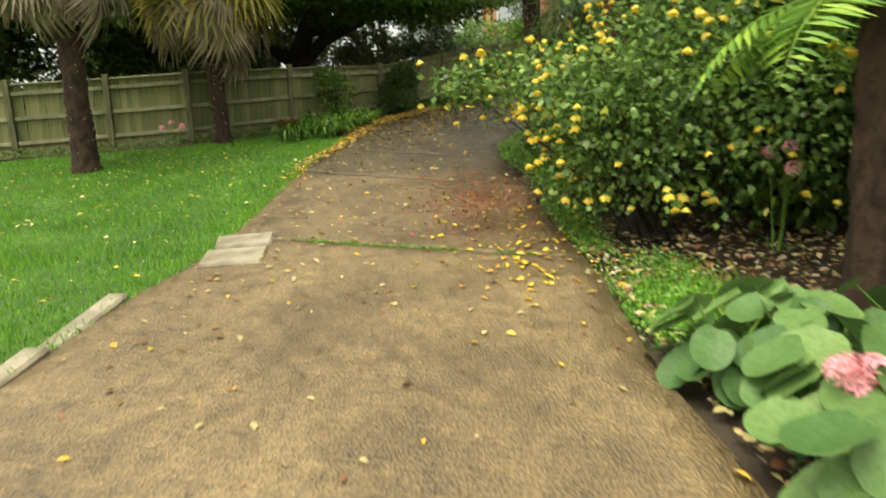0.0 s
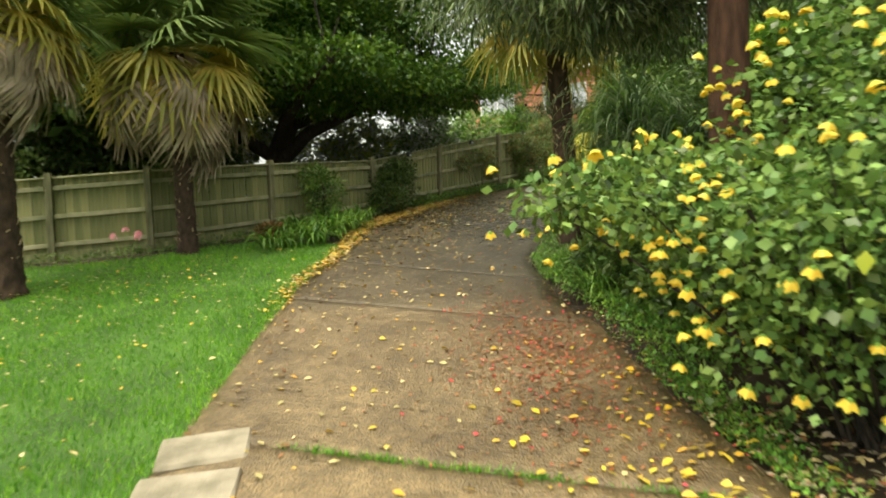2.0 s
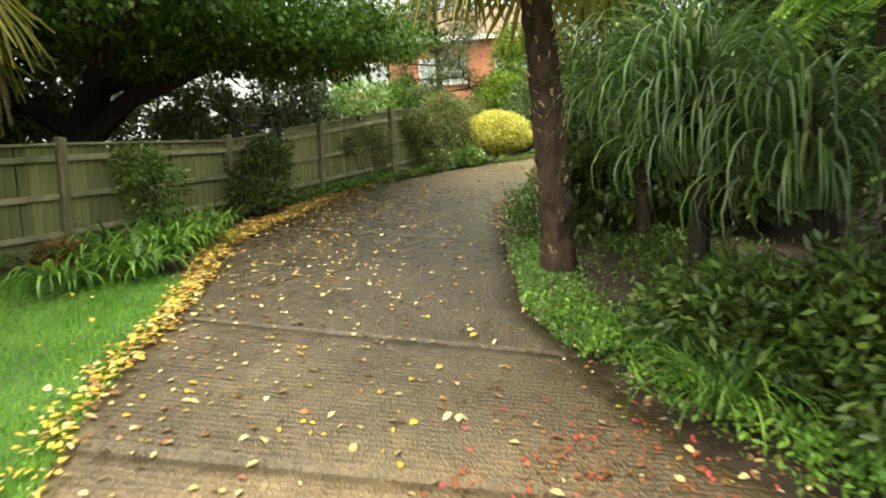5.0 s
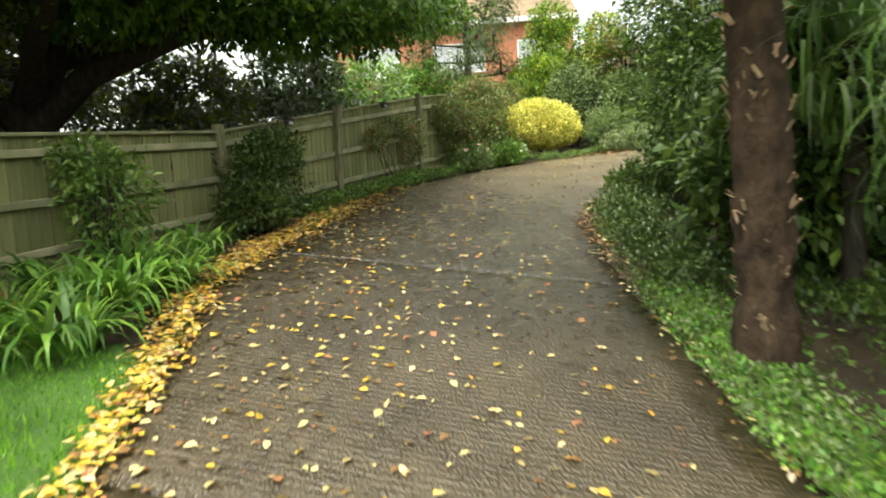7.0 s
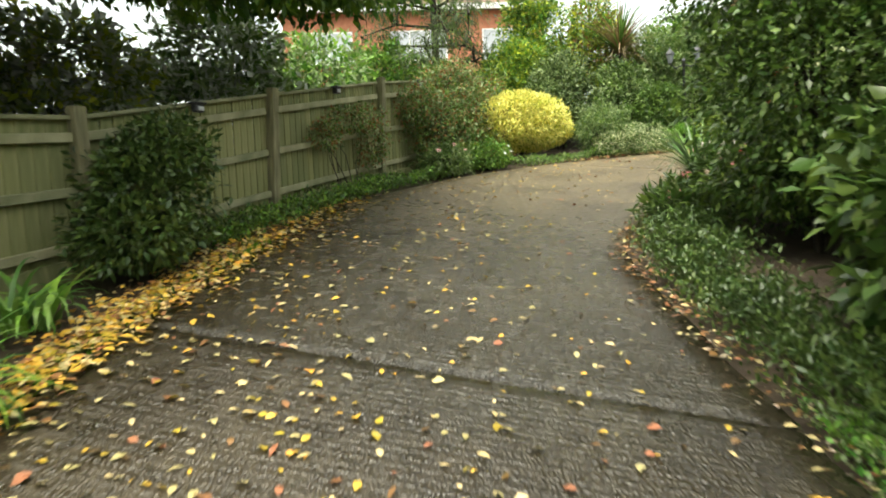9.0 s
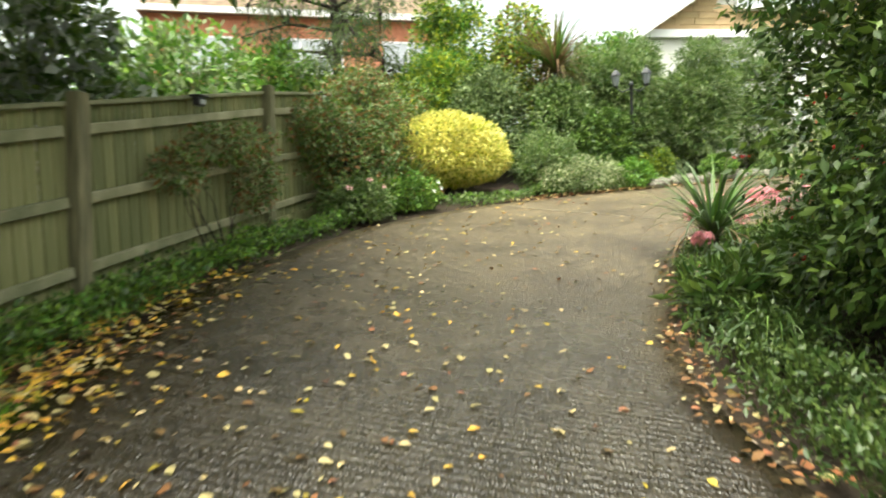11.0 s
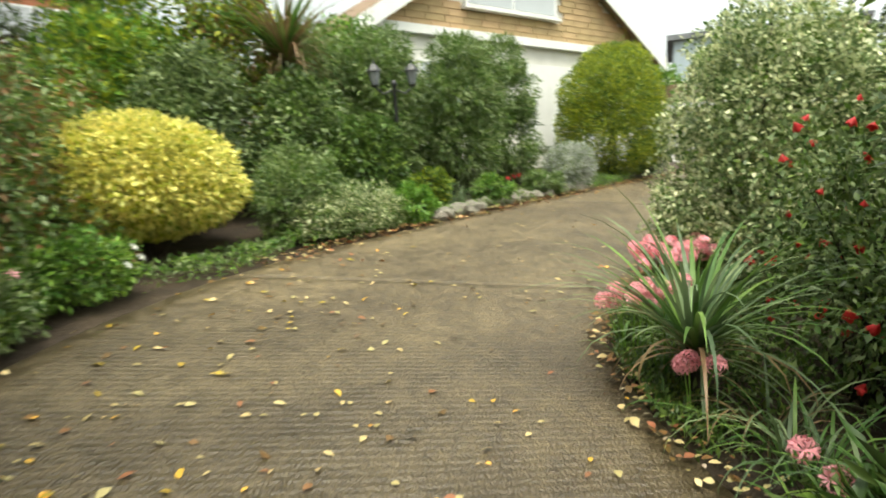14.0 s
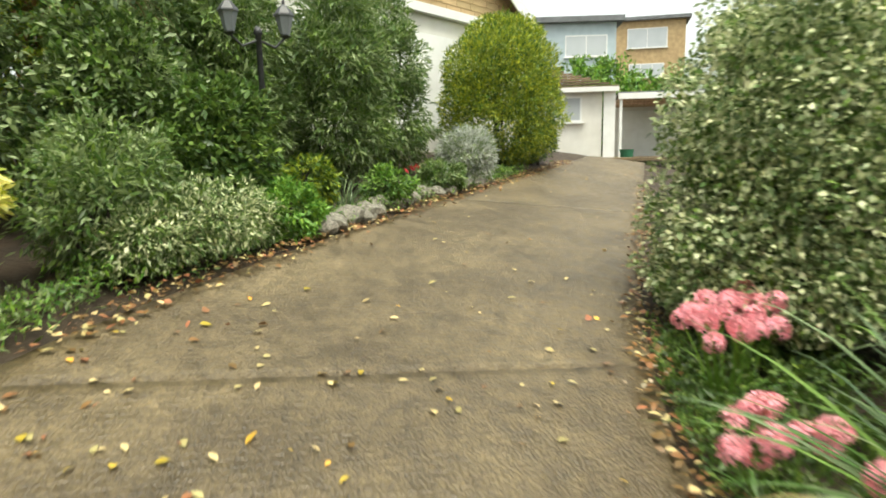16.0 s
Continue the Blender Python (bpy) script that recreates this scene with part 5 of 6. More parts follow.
LEFTBED = (
    (6.9, 21.6, [(0, 0, 0.45, 0.55, 0.45, 0.5), (0.3, 0.2, 0.7, 0.45, 0.4, 0.4)], 4500, 0.06, 0.25, [M_GREY, M_MID], "soft grey-green rosemary-like bush"),
    (7.6, 21.3, [(0, 0, 0.27, 0.65, 0.4, 0.3), (0.45, -0.05, 0.22, 0.45, 0.3, 0.25), (-0.6, 0, 0.2, 0.45, 0.3, 0.24)], 7000, 0.042, 0.3, [M_GREY, M_MID, M_CREAM], "low spreading green and cream bush"),
    (8.45, 21.1, [(0, 0, 0.22, 0.35, 0.3, 0.26)], 2600, 0.045, 0.4, [M_FRESH], "small bright green mound"),
    (8.3, 21.75, [(0, 0, 0.55, 0.75, 0.5, 0.5), (0.1, 0, 0.95, 0.55, 0.45, 0.35)], 6500, 0.065, 0.45, [M_MID, M_DARK, M_MID], "rounded green shrub with paler tips"),
    (6.9, 23.2, [(0, 0, 0.9, 0.9, 0.8, 0.8), (0.2, 0.2, 1.6, 0.7, 0.7, 0.5)], 6500, 0.07, 0.35, [M_DARK, M_GREY], "dark grey-green shrub behind the golden dome"),
    (8.3, 24.0, [(0, 0, 1.1, 1.1, 1.0, 1.0), (0.2, 0, 2.0, 0.9, 0.9, 0.8), (0.1, 0.1, 2.8, 0.6, 0.6, 0.6)], 9000, 0.085, 0.4, [M_MID, M_LIME, M_LIME, M_FRESH, M_RUSSET], "tall mixed green shrub tinged with autumn yellow"),
    (6.2, 24.4, [(0, 0, 1.0, 1.0, 0.9, 0.9), (0.3, 0, 1.7, 0.8, 0.8, 0.7)], 7000, 0.08, 0.4, [M_MID, M_FRESH, M_LIME], "leafy green shrub beyond the fence's end"),
    (10.1, 22.6, [(0, 0, 0.9, 0.7, 0.7, 0.8), (0, 0, 1.7, 0.65, 0.65, 0.6), (0.1, 0, 2.2, 0.45, 0.45, 0.45)], 7000, 0.10, 0.18, [M_GREY, M_MID], "tall feathery olive-green shrub"),
    (11.1, 21.8, [(0, 0, 0.8, 0.7, 0.7, 0.75), (0, 0, 1.55, 0.75, 0.7, 0.6), (0.1, 0, 2.15, 0.55, 0.5, 0.45)], 8000, 0.11, 0.16, [M_GREY, M_MID], "tall feathery olive-green shrub"),
    (9.35, 21.35, [(0, 0, 0.3, 0.3, 0.3, 0.3)], 1600, 0.06, 0.4, [M_LIME, M_MID], "small yellow-green leafy plant"),
    (10.4, 20.85, [(0, 0, 0.22, 0.33, 0.3, 0.24)], 2200, 0.05, 0.35, [M_FRESH, M_MID], "small green mound with red flowers"),
    (13.0, 20.5, [(0, 0, 0.36, 0.62, 0.42, 0.36), (0.1, 0, 0.55, 0.5, 0.38, 0.26)], 5200, 0.1, 0.13, [M_SILVER, M_SILVER, M_GREY], "silvery grey lavender mound"),
    (11.9, 20.6, [(0, 0, 0.2, 0.5, 0.3, 0.22)], 2200, 0.06, 0.3, [M_MID, M_GREY], "low grey-green edging bush"),
    (17.3, 19.95, [(0, 0, 0.4, 0.55, 0.5, 0.45), (0, 0, 0.7, 0.4, 0.4, 0.3)], 3500, 0.06, 0.4, [M_DARK, M_MID], "small rounded dark green shrub"),
    (7.4, 25.3, [(0, 0, 1.4, 1.2, 1.1, 1.2), (0.2, 0, 2.5, 1.0, 1.0, 0.9), (0, 0, 3.3, 0.7, 0.7, 0.6)], 9000, 0.09, 0.4, [M_LIME, M_FRESH, M_MID], "tall lime-green feathery tree"),
    (9.7, 23.4, [(0, 0, 1.0, 0.9, 0.9, 0.9), (0, 0, 1.8, 0.8, 0.8, 0.7)], 6500, 0.09, 0.35, [M_MID, M_GREY], "bushy green shrub"),
    (11.0, 24.0, [(0, 0, 1.2, 1.1, 1.0, 1.1), (0, 0, 2.1, 0.9, 0.9, 0.8)], 7000, 0.09, 0.35, [M_MID, M_FRESH], "tall leafy green shrub"),
    (12.9, 21.75, [(0, 0, 0.8, 0.8, 0.7, 0.8), (0, 0, 1.6, 0.75, 0.65, 0.65), (0.1, 0.1, 2.3, 0.55, 0.5, 0.5)], 8000, 0.10, 0.2, [M_GREY, M_MID], "feathery grey-green shrub"),
    (8.0, 22.35, [(0, 0, 0.8, 0.75, 0.6, 0.75), (0.1, 0.1, 1.35, 0.6, 0.5, 0.5)], 6000, 0.07, 0.35, [M_MID, M_GREY, M_DARK], "bushy olive-green shrub"),
    (12.3, 23.2, [(0, 0, 0.8, 0.9, 0.8, 0.8), (0, 0, 1.3, 0.7, 0.7, 0.6)], 5000, 0.08, 0.3, [M_MID, M_DARK], "dark green shrub before the house"),
)
for i, (x, y, blobs, n, size, width, mats, label) in enumerate(LEFTBED):
    shrub("border_shrub", label + " in the border", "shrub", x, y, blobs, n, size, width, mats, seed=230 + i, deep=0.5, rough=0.35, clump=0.14)
shrub("golden_cypress", "dense dome of gold-tipped conifer foliage", "shrub", 15.75, 20.4, [(0, 0, 1.0, 1.5, 1.2, 1.0), (0, 0, 1.75, 1.4, 1.1, 0.85), (0.3, 0, 2.4, 0.85, 0.8, 0.5)], 24000, 0.075, 0.26, [M_GOLDG, M_GOLDG, M_LIME, M_MID, M_MID], seed=260, deep=0.35, rough=0.2, droop=-0.4, stems=8)
low_cover("border_edging", "low mixed foliage spilling over the border's edge", "edging plants", ([(5.0, 21.25), (6.4, 21.35), (8, 21.2), (10, 20.9), (12.5, 20.55), (15, 20.1)], 0.25), 12000, 0.05, 0.35, [M_MID, M_GREY, M_FRESH], 0.2, 261)
strap_plant("blue_grass", "tuft of stiff blue-green leaves", "grass clump", 9.5, 21.0, 60, 0.5, 0.012, [M_STRAPG], 262, 0.6, 0.5, 0.5, 0.06)
cordyline(8.35, 22.95, 2.0, 230, 1.3, 263, "tall cabbage palm with a skirt of dry leaves", [M_BROWNST, M_STRAP])
cordyline(17.6, 20.8, 2.4, 90, 0.95, 264, "cabbage palm with yellow-green sword leaves", [M_LIME, M_FRESH])
RED_STAR = star_flower("flower", M_RED, 6, 0.03)
for i in range(6):
    ob = tagged(new("red_geranium", RED_STAR), "small red geranium flower over the border", "flower", "red border flowers")
    ob.matrix_basis = place(10.6 + 0.12 * i, 20.7 + 0.05 * (i % 2), 0.36, 30 * i) @ pose(0, 0, 0, 40, 0, 0) @ Matrix.Scale(1.6, 4)


def stone_mesh(seed):
    bm = bmesh.new()
    bmesh.ops.create_icosphere(bm, subdivisions=2, radius=1)
    for v in bm.verts:
        v.co *= 1 + 0.35 * noise.noise(v.co * 1.4 + Vector((seed * 7, 0, 0))) + 0.1 * noise.noise(v.co * 4)
        v.co.z *= 0.7
    me = bpy.data.meshes.new("edging_stone")
    bm.to_mesh(me)
    bm.free()
    me.materials.append(M_STONE)
    return me


STONES = [stone_mesh(k) for k in range(4)]
rng = random.Random(31)
for i in range(26):
    f = i / 25
    x = 8.75 + 4.2 * f + rng.uniform(-0.06, 0.06)
    y = 20.86 - 0.62 * f + rng.uniform(0.0, 0.22)
    ob = tagged(new("edging_stone", STONES[i % 4]), "rough pale rockery stone edging the border", "stone", "rockery stones")
    ob.matrix_basis = place(x, y, 0.03, rng.uniform(0, 360)) @ Matrix.Scale(rng.uniform(0.07, 0.17), 4)

# ---- garden lamp ----
M_IRON = material("black_painted_iron", (0.045, 0.047, 0.05), (0.02, 0.021, 0.023), scale=20, rough=0.45, bump=0.1, spec=0.5)
M_LGLASS = material("lantern_glass", (0.22, 0.24, 0.25), (0.16, 0.17, 0.18), scale=8, rough=0.15, bump=0, spec=0.6)


def lathe(profile, sides=14):
    bm = bmesh.new()
    rings = [[bm.verts.new((r * math.cos(2 * math.pi * k / sides), r * math.sin(2 * math.pi * k / sides), z)) for k in range(sides)] for r, z in profile]
    for a, b in zip(rings, rings[1:]):
        for k in range(sides):
            bm.faces.new((a[k], a[(k + 1) % sides], b[(k + 1) % sides], b[k]))
    bm.faces.new(rings[0][::-1])
    bm.faces.new(rings[-1])
    return bm


lamp = empty("garden_lamp", place(8.95, 21.55, -0.03) @ pose(0, 0, 0, 0, -2, 0), "black iron lamp post with two lanterns", "lamp post")
part("post", lathe([(0.09, 0), (0.09, 0.12), (0.06, 0.16), (0.045, 0.3), (0.04, 0.45), (0.03, 0.5), (0.027, 1.7), (0.045, 1.72), (0.02, 1.78)], 14), M_IRON, lamp, smooth=True)
for sx in (-1, 1):
    arm = child("arm", tubes_mesh("arm", [([Vector((0, 0, 1.66)), Vector((sx * 0.12, -sx * 0.1, 1.6)), Vector((sx * 0.2, -sx * 0.17, 1.7))], [0.014, 0.012, 0.012])], M_IRON), lamp)
    lantern = part("lantern", lathe([(0.02, 1.69), (0.06, 1.71), (0.03, 1.72)], 6), M_IRON, lamp, m=pose(sx * 0.2, -sx * 0.17, 0))
    part("glass", lathe([(0.045, 1.722), (0.085, 1.89)], 6), M_LGLASS, lantern, "clouded lantern glass")
    part("cap", lathe([(0.10, 1.892), (0.095, 1.91), (0.04, 1.98), (0.012, 2.0), (0.016, 2.02), (0.004, 2.05)], 6), M_IRON, lantern)

# ---- houses ----
M_BUFF = material("buff_brick", (0.55, 0.40, 0.22), (0.40, 0.28, 0.15), scale=3, rough=0.9, bump=0.3, obj_random=0.12)
M_BRICK = material("orange_brick", (0.62, 0.27, 0.16), (0.48, 0.19, 0.11), scale=5, rough=0.9, bump=0.4, bump_scale=14)
M_WPAINT = material("white_paint", (0.82, 0.82, 0.8), (0.74, 0.74, 0.71), scale=3, rough=0.5, bump=0.05)
M_RENDER = material("white_render", (0.78, 0.76, 0.70), (0.68, 0.66, 0.6), scale=2, rough=0.9, bump=0.2)
M_TILE = material("brown_roof_tile", (0.28, 0.20, 0.13), (0.17, 0.12, 0.085), scale=3, rough=0.9, bump=0.4, obj_random=0.2)
M_SLATE = material("grey_roof", (0.20, 0.21, 0.22), (0.13, 0.135, 0.14), scale=2, rough=0.8)
M_GLASSW = material("window_glass", (0.5, 0.53, 0.55), (0.42, 0.45, 0.47), scale=0.7, rough=0.08, bump=0, spec=0.9)
M_BLUE = material("pale_blue_cladding", (0.5, 0.58, 0.62), (0.42, 0.5, 0.54), scale=2, rough=0.7)
M_GREEN = material("green_plastic", (0.03, 0.14, 0.08), (0.02, 0.1, 0.055), scale=5, rough=0.45, bump=0.05)


def gable_bm(w, eave, ridge, depth, base=-0.6):
    """A house body, its gable facing -y, standing on the middle of its front wall."""
    bm = bmesh.new()
    ring = [(-w / 2, base), (w / 2, base), (w / 2, eave), (0, ridge), (-w / 2, eave)]
    f = [bm.verts.new((x, 0, z)) for x, z in ring]
    b = [bm.verts.new((x, depth, z)) for x, z in ring]
    bm.faces.new(f)
    bm.faces.new(b[::-1])
    for k in range(5):
        bm.faces.new((f[k], b[k], b[(k + 1) % 5], f[(k + 1) % 5]))
    bmesh.ops.recalc_face_normals(bm, faces=bm.faces[:])
    return bm


def window(parent, x, z, w, h, bars=2, y=0.0):
    frame_ = part("window", box_bm(w, 0.07, h, x, y - 0.02, z), M_WPAINT, parent, "white-framed window")
    step_ = (w - 0.08) / bars
    for k in range(bars):
        part("pane", box_bm(step_ - 0.06, 0.02, h - 0.14, x - w / 2 + 0.04 + step_ * (k + 0.5), y - 0.06, z), M_GLASSW, frame_)
    part("sill", box_bm(w + 0.16, 0.16, 0.06, x, y - 0.07, z - h / 2 - 0.03), M_WPAINT, frame_)


def roof_slab(w, eave, ridge, depth, sgn, over=0.35):
    bm = bmesh.new()
    sl = (ridge - eave) / (w / 2)
    xo = w / 2 + over
    q = [(0, ridge + 0.02), (sgn * xo, ridge - sl * xo + 0.02), (sgn * xo, ridge - sl * xo + 0.16), (0, ridge + 0.16)]
    f = [bm.verts.new((x, -over, z)) for x, z in q]
    b = [bm.verts.new((x, depth + over, z)) for x, z in q]
    bm.faces.new(f)
    bm.faces.new(b[::-1])
    for k in range(4):
        bm.faces.new((f[k], b[k], b[(k + 1) % 4], f[(k + 1) % 4]))
    bmesh.ops.recalc_face_normals(bm, faces=bm.faces[:])
    return bm


def barge(w, eave, ridge, sgn, over=0.35, deep=0.2):
    bm = bmesh.new()
    sl = (ridge - eave) / (w / 2)
    xo = w / 2 + over
    q = [(0, ridge - deep), (sgn * xo, ridge - sl * xo - deep), (sgn * xo, ridge - sl * xo + 0.165), (0, ridge + 0.165)]
    f = [bm.verts.new((x, -over - 0.04, z)) for x, z in q]
    b = [bm.verts.new((x, -over - 0.003, z)) for x, z in q]
    bm.faces.new(f)
    bm.faces.new(b[::-1])
    for k in range(4):
        bm.faces.new((f[k], b[k], b[(k + 1) % 4], f[(k + 1) % 4]))
    bmesh.ops.recalc_face_normals(bm, faces=bm.faces[:])
    return bm


# the gabled house beside the drive
GW, GE, GR = 9.0, 2.7, 5.6
gz = 4.4
house = empty("gabled_house", pose(16.05, 22.4, gz, 0, 0, -25), "house with a tile-hung buff gable and white trim", "house")
part("wall", gable_bm(GW, GE, GR, 8), M_RENDER, house, "white rendered walls")
for sgn in (-1, 1):
    part("roof_slope", roof_slab(GW, GE, GR, 8, sgn), M_TILE, house, "brown tiled roof slope")
    part("bargeboard", barge(GW, GE, GR, sgn), M_WPAINT, house, "white bargeboard")
window(house, -0.54, 3.78, 2.8, 0.96, 2, -0.06)
part("fascia", box_bm(GW + 0.1, 0.14, 0.18, 0, -0.10, 2.68), M_WPAINT, house, "white fascia over the ground floor")
part("garage_door", box_bm(2.6, 0.06, 2.0, 0.9, -0.03, 1.2), M_WPAINT, house, "white panelled garage door")
window(house, -2.4, 1.5, 1.6, 1.2, 2)
# hung tiles on the gable, course by course
tile_me = box_mesh("hung_tile", 0.5, 0.025, 0.17, M_BUFF, 0.003)
z = 2.85
row = 0
while z < GR - 0.25:
    half = (GW / 2) * (GR - z) / (GR - GE) - 0.05
    x = -half + (0.25 if row % 2 else 0.12)
    while x < half:
        if not (abs(x + 0.54) < 1.62 and abs(z - 3.78) < 0.56):
            child("hung_tile", tile_me, house, pose(x, -0.03, z, -6, 0, 0))
        x += 0.51
    z += 0.15
    row += 1

# garage and carport at the top of the drive
gz2 = H(26, 18.4)
child("concrete_bay", box_mesh("concrete_bay", 8.0, 5.0, 0.1, M_CON, 0.0), drive, pose(27.5, 17.6, gz2 - 0.07))
gar = empty("garage", pose(26.8, 19.35, gz2, 0, 0, -87), "white rendered garage with a brown tiled lean roof", "garage")
part("wall", box_bm(2.9, 4, 2.5, -0.35 - 0.35, 2, 1.05), M_RENDER, gar, "white rendered wall")
part("pillar", box_bm(0.4, 0.4, 2.5, 0.75 + 0.25, 0.1, 1.05), M_WPAINT, gar, "white pillar")
window(gar, -0.6, 1.7, 1.3, 0.9, 2)
part("fascia", box_bm(3.6, 0.1, 0.16, -0.5, -0.3, 2.35), M_WPAINT, gar, "white fascia board")
for k in range(9):
    part("roof_course", box_bm(3.6 - 0.32 * k, 0.34, 0.035, -0.5 - 0.16 * k, -0.15 + 0.3 * k, 2.46 + 0.125 * k), M_TILE, gar, "row of brown roof tiles")
port = empty("carport", pose(26.8, 17.55, gz2 - 0.1, 0, 0, -87), "white flat-roofed carport with open timbers", "carport")
part("fascia", box_bm(3.0, 0.08, 0.2, 1.0, 0, 2.2), M_WPAINT, port, "white fascia board")
part("roof", box_bm(3.0, 4, 0.06, 1.0, 2.05, 2.32), M_SLATE, port)
for k in range(5):
    part("rafter", box_bm(3.0, 0.06, 0.12, 1.0, 0.5 + 0.8 * k, 2.12), M_STUB, port)
for px in (-0.4, 2.4):
    part("post", box_bm(0.1, 0.1, 2.3, px, 0.1, 1.0), M_WPAINT, port)
part("back_wall", box_bm(3.0, 0.1, 2.3, 1.0, 4.1, 1.0), M_RENDER, port)
part("door", box_bm(2.0, 0.05, 1.95, 0.9, 4.0, 0.95), M_WPAINT, port, "white slatted garage door")
tub = new("green_tub", bpy.data.meshes.new("green_tub"))
bm = lathe([(0.2, 0), (0.23, 0.3), (0.25, 0.32), (0.25, 0.35), (0.2, 0.35)], 16)
bm.to_mesh(tub.data)
bm.free()
tub.data.materials.append(M_GREEN)
tub.matrix_basis = place(25.9, 17.75, 0.0)
tagged(tub, "green plastic tub standing before the garage", "tub")

# houses farther up the hill
def block_house(x, y, z, turn, w, d, h, wall, roof, label, windows, pitched):
    root = empty("far_house", pose(x, y, z, 0, 0, turn), label, "house")
    part("wall", box_bm(w, d, h + 2, 0, d / 2, h / 2 - 1), wall, root)
    if pitched:
        bm = bmesh.new()
        q = [(-0.4, h - 0.1), (d / 2, h + d * 0.36), (d + 0.4, h - 0.1)]
        l = [bm.verts.new((-w / 2 - 0.3, yy, zz)) for yy, zz in q]
        r = [bm.verts.new((w / 2 + 0.3, yy, zz)) for yy, zz in q]
        bm.faces.new(l)
        bm.faces.new(r[::-1])
        for k in range(3):
            bm.faces.new((l[k], r[k], r[(k + 1) % 3], l[(k + 1) % 3]))
        bmesh.ops.recalc_face_normals(bm, faces=bm.faces[:])
        part("roof", bm, roof, root, "tiled roof")
        part("gutter", box_bm(w + 0.6, 0.14, 0.22, 0, -0.42, h - 0.02), M_WPAINT, root, "white gutter board")
    else:
        part("roof", box_bm(w + 0.8, d + 0.8, 0.3, 0, d / 2, h + 0.15), roof, root, "flat roof")
    for wx, wz, ww, wh, n in windows:
        window(root, wx, wz, ww, wh, n)
    return root


block_house(8.2, 36.8, 4.4, -18, 11, 7, 5.9, M_BRICK, M_TILE, "two-storey orange brick house with white windows", [(-3.6, 4.4, 2.0, 1.3, 2), (0.2, 4.4, 2.4, 1.3, 3), (3.9, 4.4, 2.0, 1.3, 2), (-3.6, 1.5, 2.0, 1.4, 2), (0.2, 1.5, 2.4, 1.4, 3), (3.9, 1.5, 2.0, 1.4, 2)], True)
block_house(41.5, 20.6, 7.0, -80, 5.2, 7, 4.5, M_BLUE, M_SLATE, "pale blue house under a grey roof up the hill", [(0.9, 3.2, 2.4, 1.2, 2)], False)
block_house(63.5, 15.2, 8.4, -90, 6.4, 8, 7.2, M_BUFF, M_SLATE, "flat-roofed buff house with wide windows up the hill", [(0, 5.7, 3.4, 1.7, 2), (0, 2.9, 3.0, 1.2, 3)], False)
for i, (x, y, r, hgt) in enumerate(((33, 22.5, 1.8, 4.6), (34, 19.5, 1.8, 4.4), (35, 16.5, 2.0, 4.2), (30, 13.5, 1.8, 3.6), (37, 18, 2.2, 5.0), (52, 13.5, 2.4, 7.0), (52, 18.5, 2.4, 6.4))):
    shrub("hillside_shrub", "rounded green shrub on the slope before the houses", "shrub", x, y, [(0, 0, hgt * 0.4, r, r, hgt * 0.45), (0.2, 0.2, hgt * 0.7, r * 0.7, r * 0.7, hgt * 0.3)], 2600, 0.2, 0.5, [M_MID, M_FRESH], seed=290 + i, group="shrubs on the slope", clump=0.12)

# ---- grass, fallen leaves, petals ----
r = np.random.default_rng(77)
pts = []
xs, ys = r.uniform(-11, -1.7, 190000), r.uniform(-1, 13.5, 190000)
keep = [inside(LAWN, a, b) for a, b in zip(xs, ys)]
xs, ys = xs[keep], ys[keep]
zs = np.array([H(a, b) + 0.012 * noise.noise((a * 0.8, b * 0.8, 5)) - 0.03 for a, b in zip(xs, ys)])
patch = np.array([0.75 + 0.5 * noise.noise((a * 1.5, b * 1.5, 9)) for a, b in zip(xs, ys)])
n = len(xs)
g = r.uniform(0, 2 * math.pi, n)
hgt, w = 0.065 * patch * r.uniform(0.5, 1.3, n), 0.0045
side = np.stack([np.cos(g), np.sin(g), np.zeros(n)], 1)
tip = np.stack([r.normal(0, 0.015, n), r.normal(0, 0.015, n), hgt], 1)
b0 = np.stack([xs, ys, zs], 1)
v = np.stack([b0 - side * w, b0 + side * w, b0 + tip], 1).reshape(-1, 3)
tagged(new("grass", fast_mesh("grass", v, np.arange(n * 3).reshape(-1, 3), [M_GRASS])), "short bright green lawn grass", "grass", kind="stuff")

# longer tufts where the lawn meets the drive and in the first joint
v, t = [], []
r2 = random.Random(12)
for k in range(5200):
    if k < 4200:
        q = EL[r2.randint(60, 190)]
        x, y = q.x - abs(r2.gauss(0, 0.09)) + 0.03, q.y + r2.uniform(-0.1, 0.1)
    else:
        x = r2.choice((-1.2, -0.9, -0.75, -0.4, 0.0, 0.6)) + r2.gauss(0, 0.12)
        q = EL[CUTS[1]].lerp(ER[CUTS[1]], (x + 2.1) / 3.2)
        y = q.y + r2.gauss(0, 0.018)
    L, gg = r2.uniform(0.02, 0.075) * (0.7 if k >= 4200 else 1), r2.uniform(0, 6.3)
    z = H(x, y) - 0.01
    v += [(x - 0.004 * math.cos(gg), y - 0.004 * math.sin(gg), z), (x + 0.004 * math.cos(gg), y + 0.004 * math.sin(gg), z), (x + r2.gauss(0, 0.025), y + r2.gauss(0, 0.025), z + L)]
    t.append((len(v) - 3, len(v) - 2, len(v) - 1))
tagged(new("grass_tufts", fast_mesh("grass_tufts", np.array(v), t, [M_GRASS])), "tufts of longer grass along the drive's edge and joint", "grass", kind="stuff")


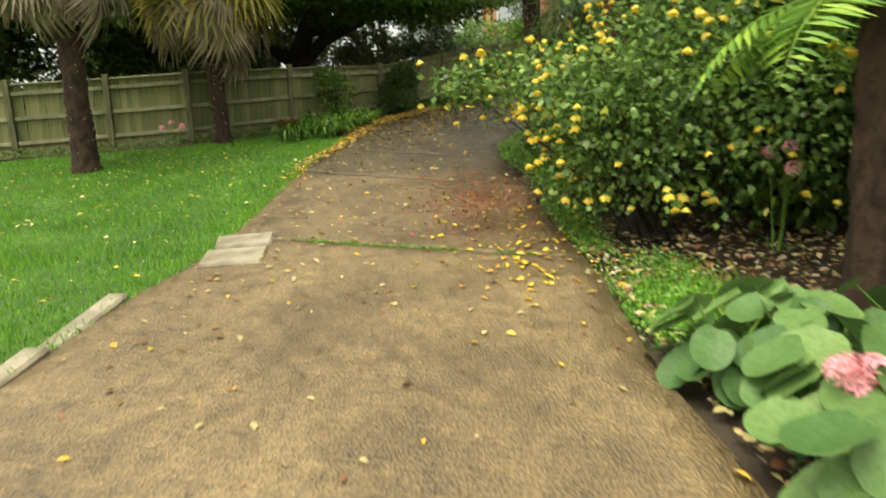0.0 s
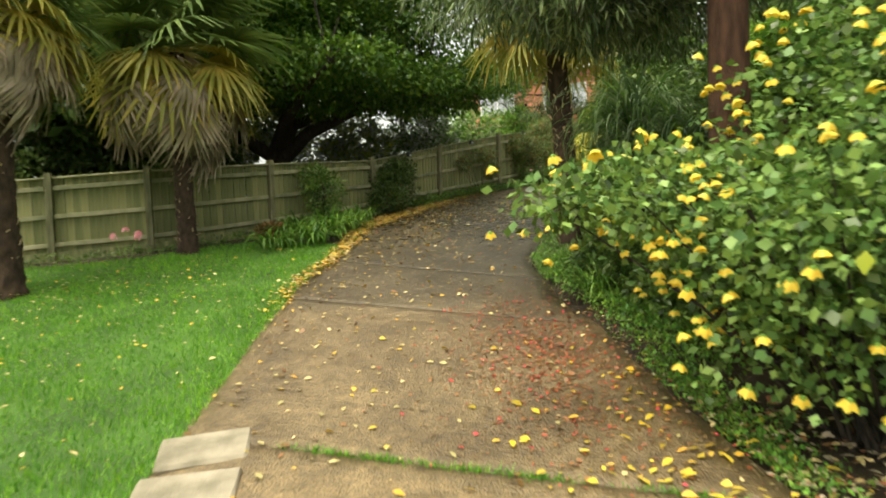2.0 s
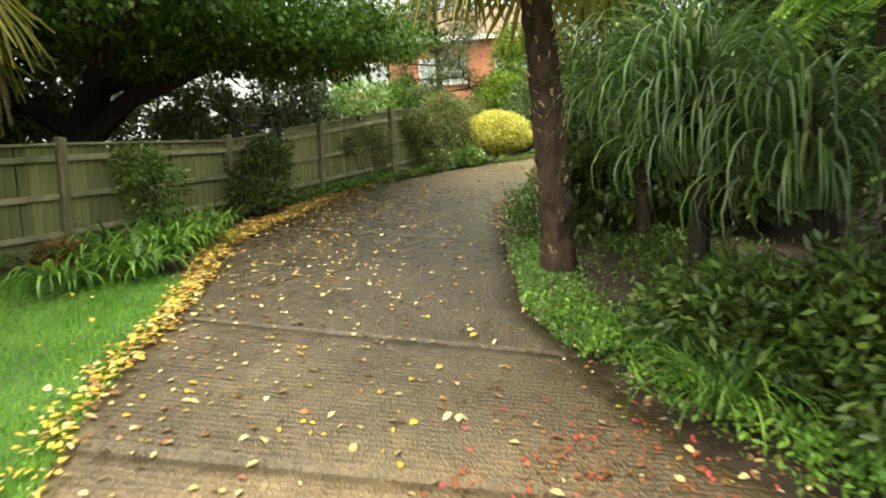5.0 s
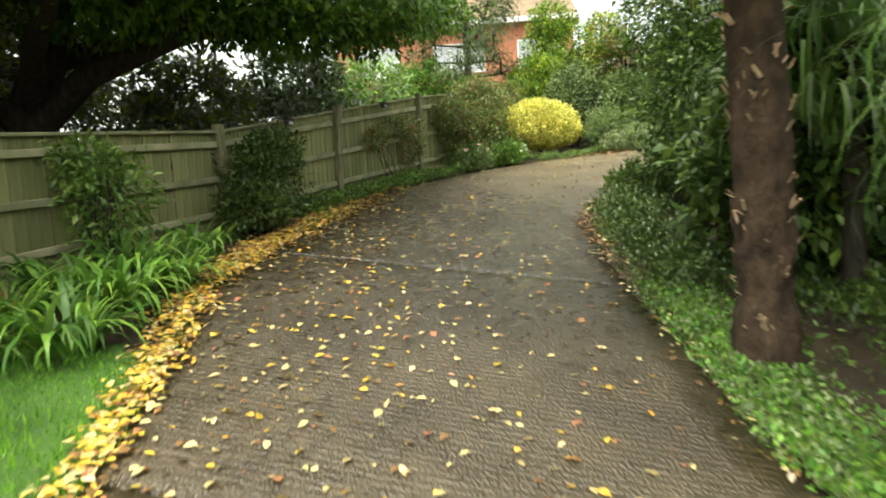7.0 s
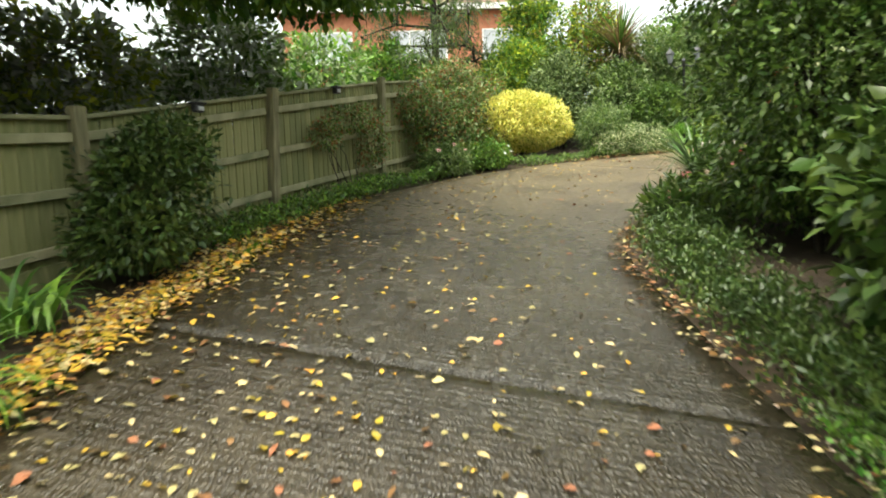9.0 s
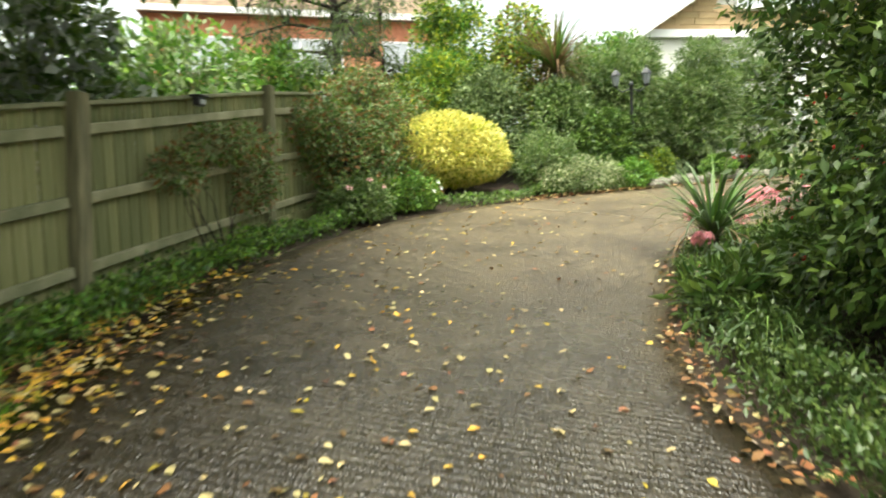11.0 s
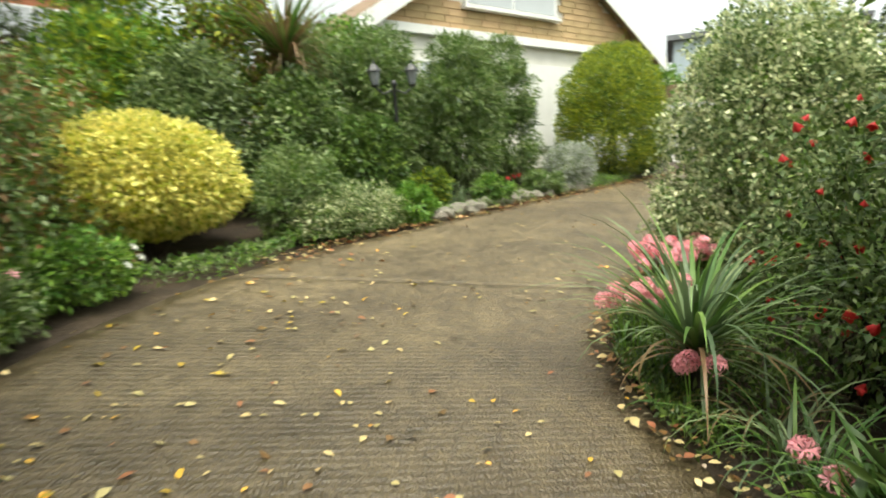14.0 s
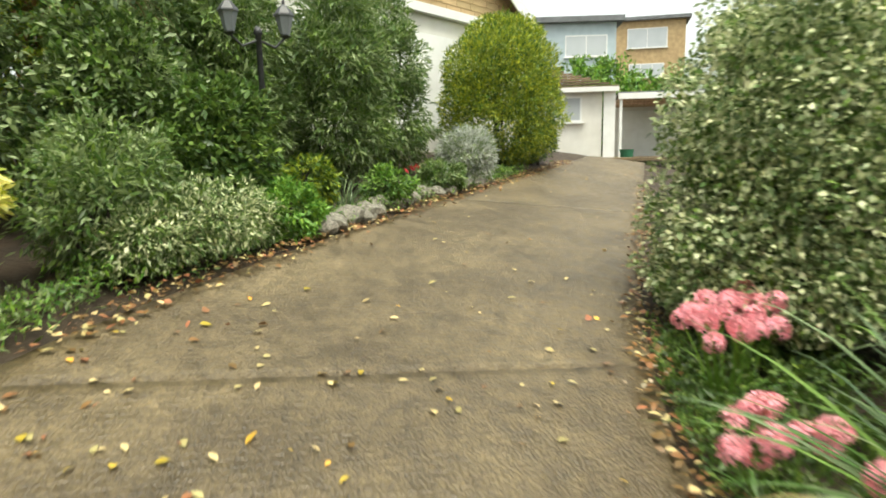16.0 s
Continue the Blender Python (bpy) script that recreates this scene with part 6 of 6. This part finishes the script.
def litter(name, label, places, size, mats, seed, lift=0.012):
    """Flat curled leaves lying on the ground."""
    r = np.random.default_rng(seed)
    n = len(places)
    p = np.array([(x, y, H(x, y) + lift) for x, y in places])
    g = r.uniform(0, 2 * math.pi, n)
    s = (size * r.uniform(0.55, 1.3, n))[:, None]
    d = np.stack([np.cos(g), np.sin(g), r.normal(0.1, 0.18, n)], 1)
    e = np.stack([-np.sin(g), np.cos(g), r.normal(0, 0.3, n)], 1)
    up = np.array([0, 0, 1.0])
    wd = r.uniform(0.5, 0.85, n)[:, None]
    rim = [p - d * s * 0.5, p - d * s * 0.12 + e * s * wd * 0.42 + up * s * 0.12, p + d * s * 0.2 + e * s * wd * 0.36 + up * s * 0.1, p + d * s * 0.55,
           p + d * s * 0.2 - e * s * wd * 0.36 + up * s * 0.1, p - d * s * 0.12 - e * s * wd * 0.42 + up * s * 0.12]
    v = np.stack(rim, 1).reshape(-1, 3)
    o = np.arange(n)[:, None] * 6
    t = np.concatenate([o + [0, 5, 1], o + [1, 5, 4], o + [1, 4, 2], o + [2, 4, 3]], 1).reshape(-1, 3)
    idx = np.repeat(r.integers(0, len(mats), n), 4)
    return tagged(new(name, fast_mesh(name, v, t, mats, idx)), label, "fallen leaves", kind="stuff")


r2 = random.Random(99)
spots = []
while len(spots) < 2400:
    i = int(r2.triangular(70, 275, 160)) if r2.random() < 0.97 else r2.randint(200, 340)
    f = min(r2.random(), r2.random() * 1.25)
    q = EL[i].lerp(ER[i], f)
    spots.append((q.x, q.y))
litter("fallen_leaves", "yellow and pale autumn leaves scattered over the drive", spots, 0.053, [M_FALLY, M_FALLP, M_FALLP, M_FALLO], 1)
spots = []
for _ in range(4200):
    i = int(r2.triangular(118, 214, 174))
    q = EL[i]
    spots.append((q.x + r2.gauss(-0.05 - 0.0015 * max(0, min(i, 200) - 150), 0.08 + 0.003 * max(0, min(i, 215) - 150)), q.y + r2.uniform(-0.1, 0.1)))
litter("fallen_leaves", "drift of yellow leaves along the drive's lawn edge", spots, 0.06, [M_FALLY, M_FALLY, M_FALLO, M_FALLP], 2, 0.02)
spots = [(q.x + r2.gauss(0.02, 0.10), q.y + r2.gauss(0, 0.08)) for q in (ER[r2.randint(175, 300)] for _ in range(750))]
litter("fallen_leaves", "brown and orange leaves along the bed's edge", spots, 0.055, [M_FALLO, M_FALLP, M_FALLO, M_RUSSET], 3, 0.02)
spots = [(q.x + r2.gauss(0, 0.12), q.y + r2.gauss(0.0, 0.09)) for q in (EL[r2.randint(250, 350)] for _ in range(1400))]
litter("fallen_leaves", "orange leaves lying along the border's edge", spots, 0.05, [M_FALLO, M_FALLP, M_FALLO, M_RUSSET], 4, 0.02)
spots = [(r2.gauss(0.75, 0.35), r2.gauss(5.1, 0.75)) for _ in range(170)]
litter("fallen_flowers", "fallen yellow flowers under the mallow", [q for q in spots if q[0] < 1.6], 0.065, [M_FALLY, M_YPETAL], 5, 0.015)
spots = [(r2.gauss(0.45, 0.4), r2.gauss(7.1, 0.9)) for _ in range(2600)]
litter("fallen_petals", "scattering of small red petals and leaves on the drive", [q for q in spots if q[0] < 1.3], 0.033, [M_FALLR, M_FALLO, M_FALLO], 6, 0.01)
spots = []
while len(spots) < 520:
    x, y = r2.uniform(-7, -2.2), r2.triangular(3, 13, 10)
    if inside(LAWN, x, y):
        spots.append((x, y))
litter("fallen_leaves", "pale yellow leaves scattered on the lawn", spots, 0.05, [M_FALLY, M_FALLP], 7, 0.05)
spots = [(r2.uniform(-2.2, 1.0), r2.uniform(0.3, 5.3)) for _ in range(110)]
litter("fallen_leaves", "small pale leaves and bits on the lower drive", spots, 0.045, [M_FALLP, M_FALLO, M_FALLY], 8)
spots = [(r2.uniform(1.15, 3.2), r2.uniform(1.5, 6)) for _ in range(2600)]
litter("fallen_leaves", "brown leaf litter on the bed's soil", spots, 0.06, [M_FALLO, M_FALLP, M_DEAD], 9, 0.0)
spots = [(q.x + r2.gauss(0.1, 0.12), q.y + r2.gauss(0, 0.08)) for q in (ER[r2.randint(85, 330)] for _ in range(1500))]
litter("fallen_leaves", "small brown leaf litter beside the bed's edge", spots, 0.04, [M_FALLO, M_DEAD, M_FALLP, M_RUSSET], 10, 0.01)
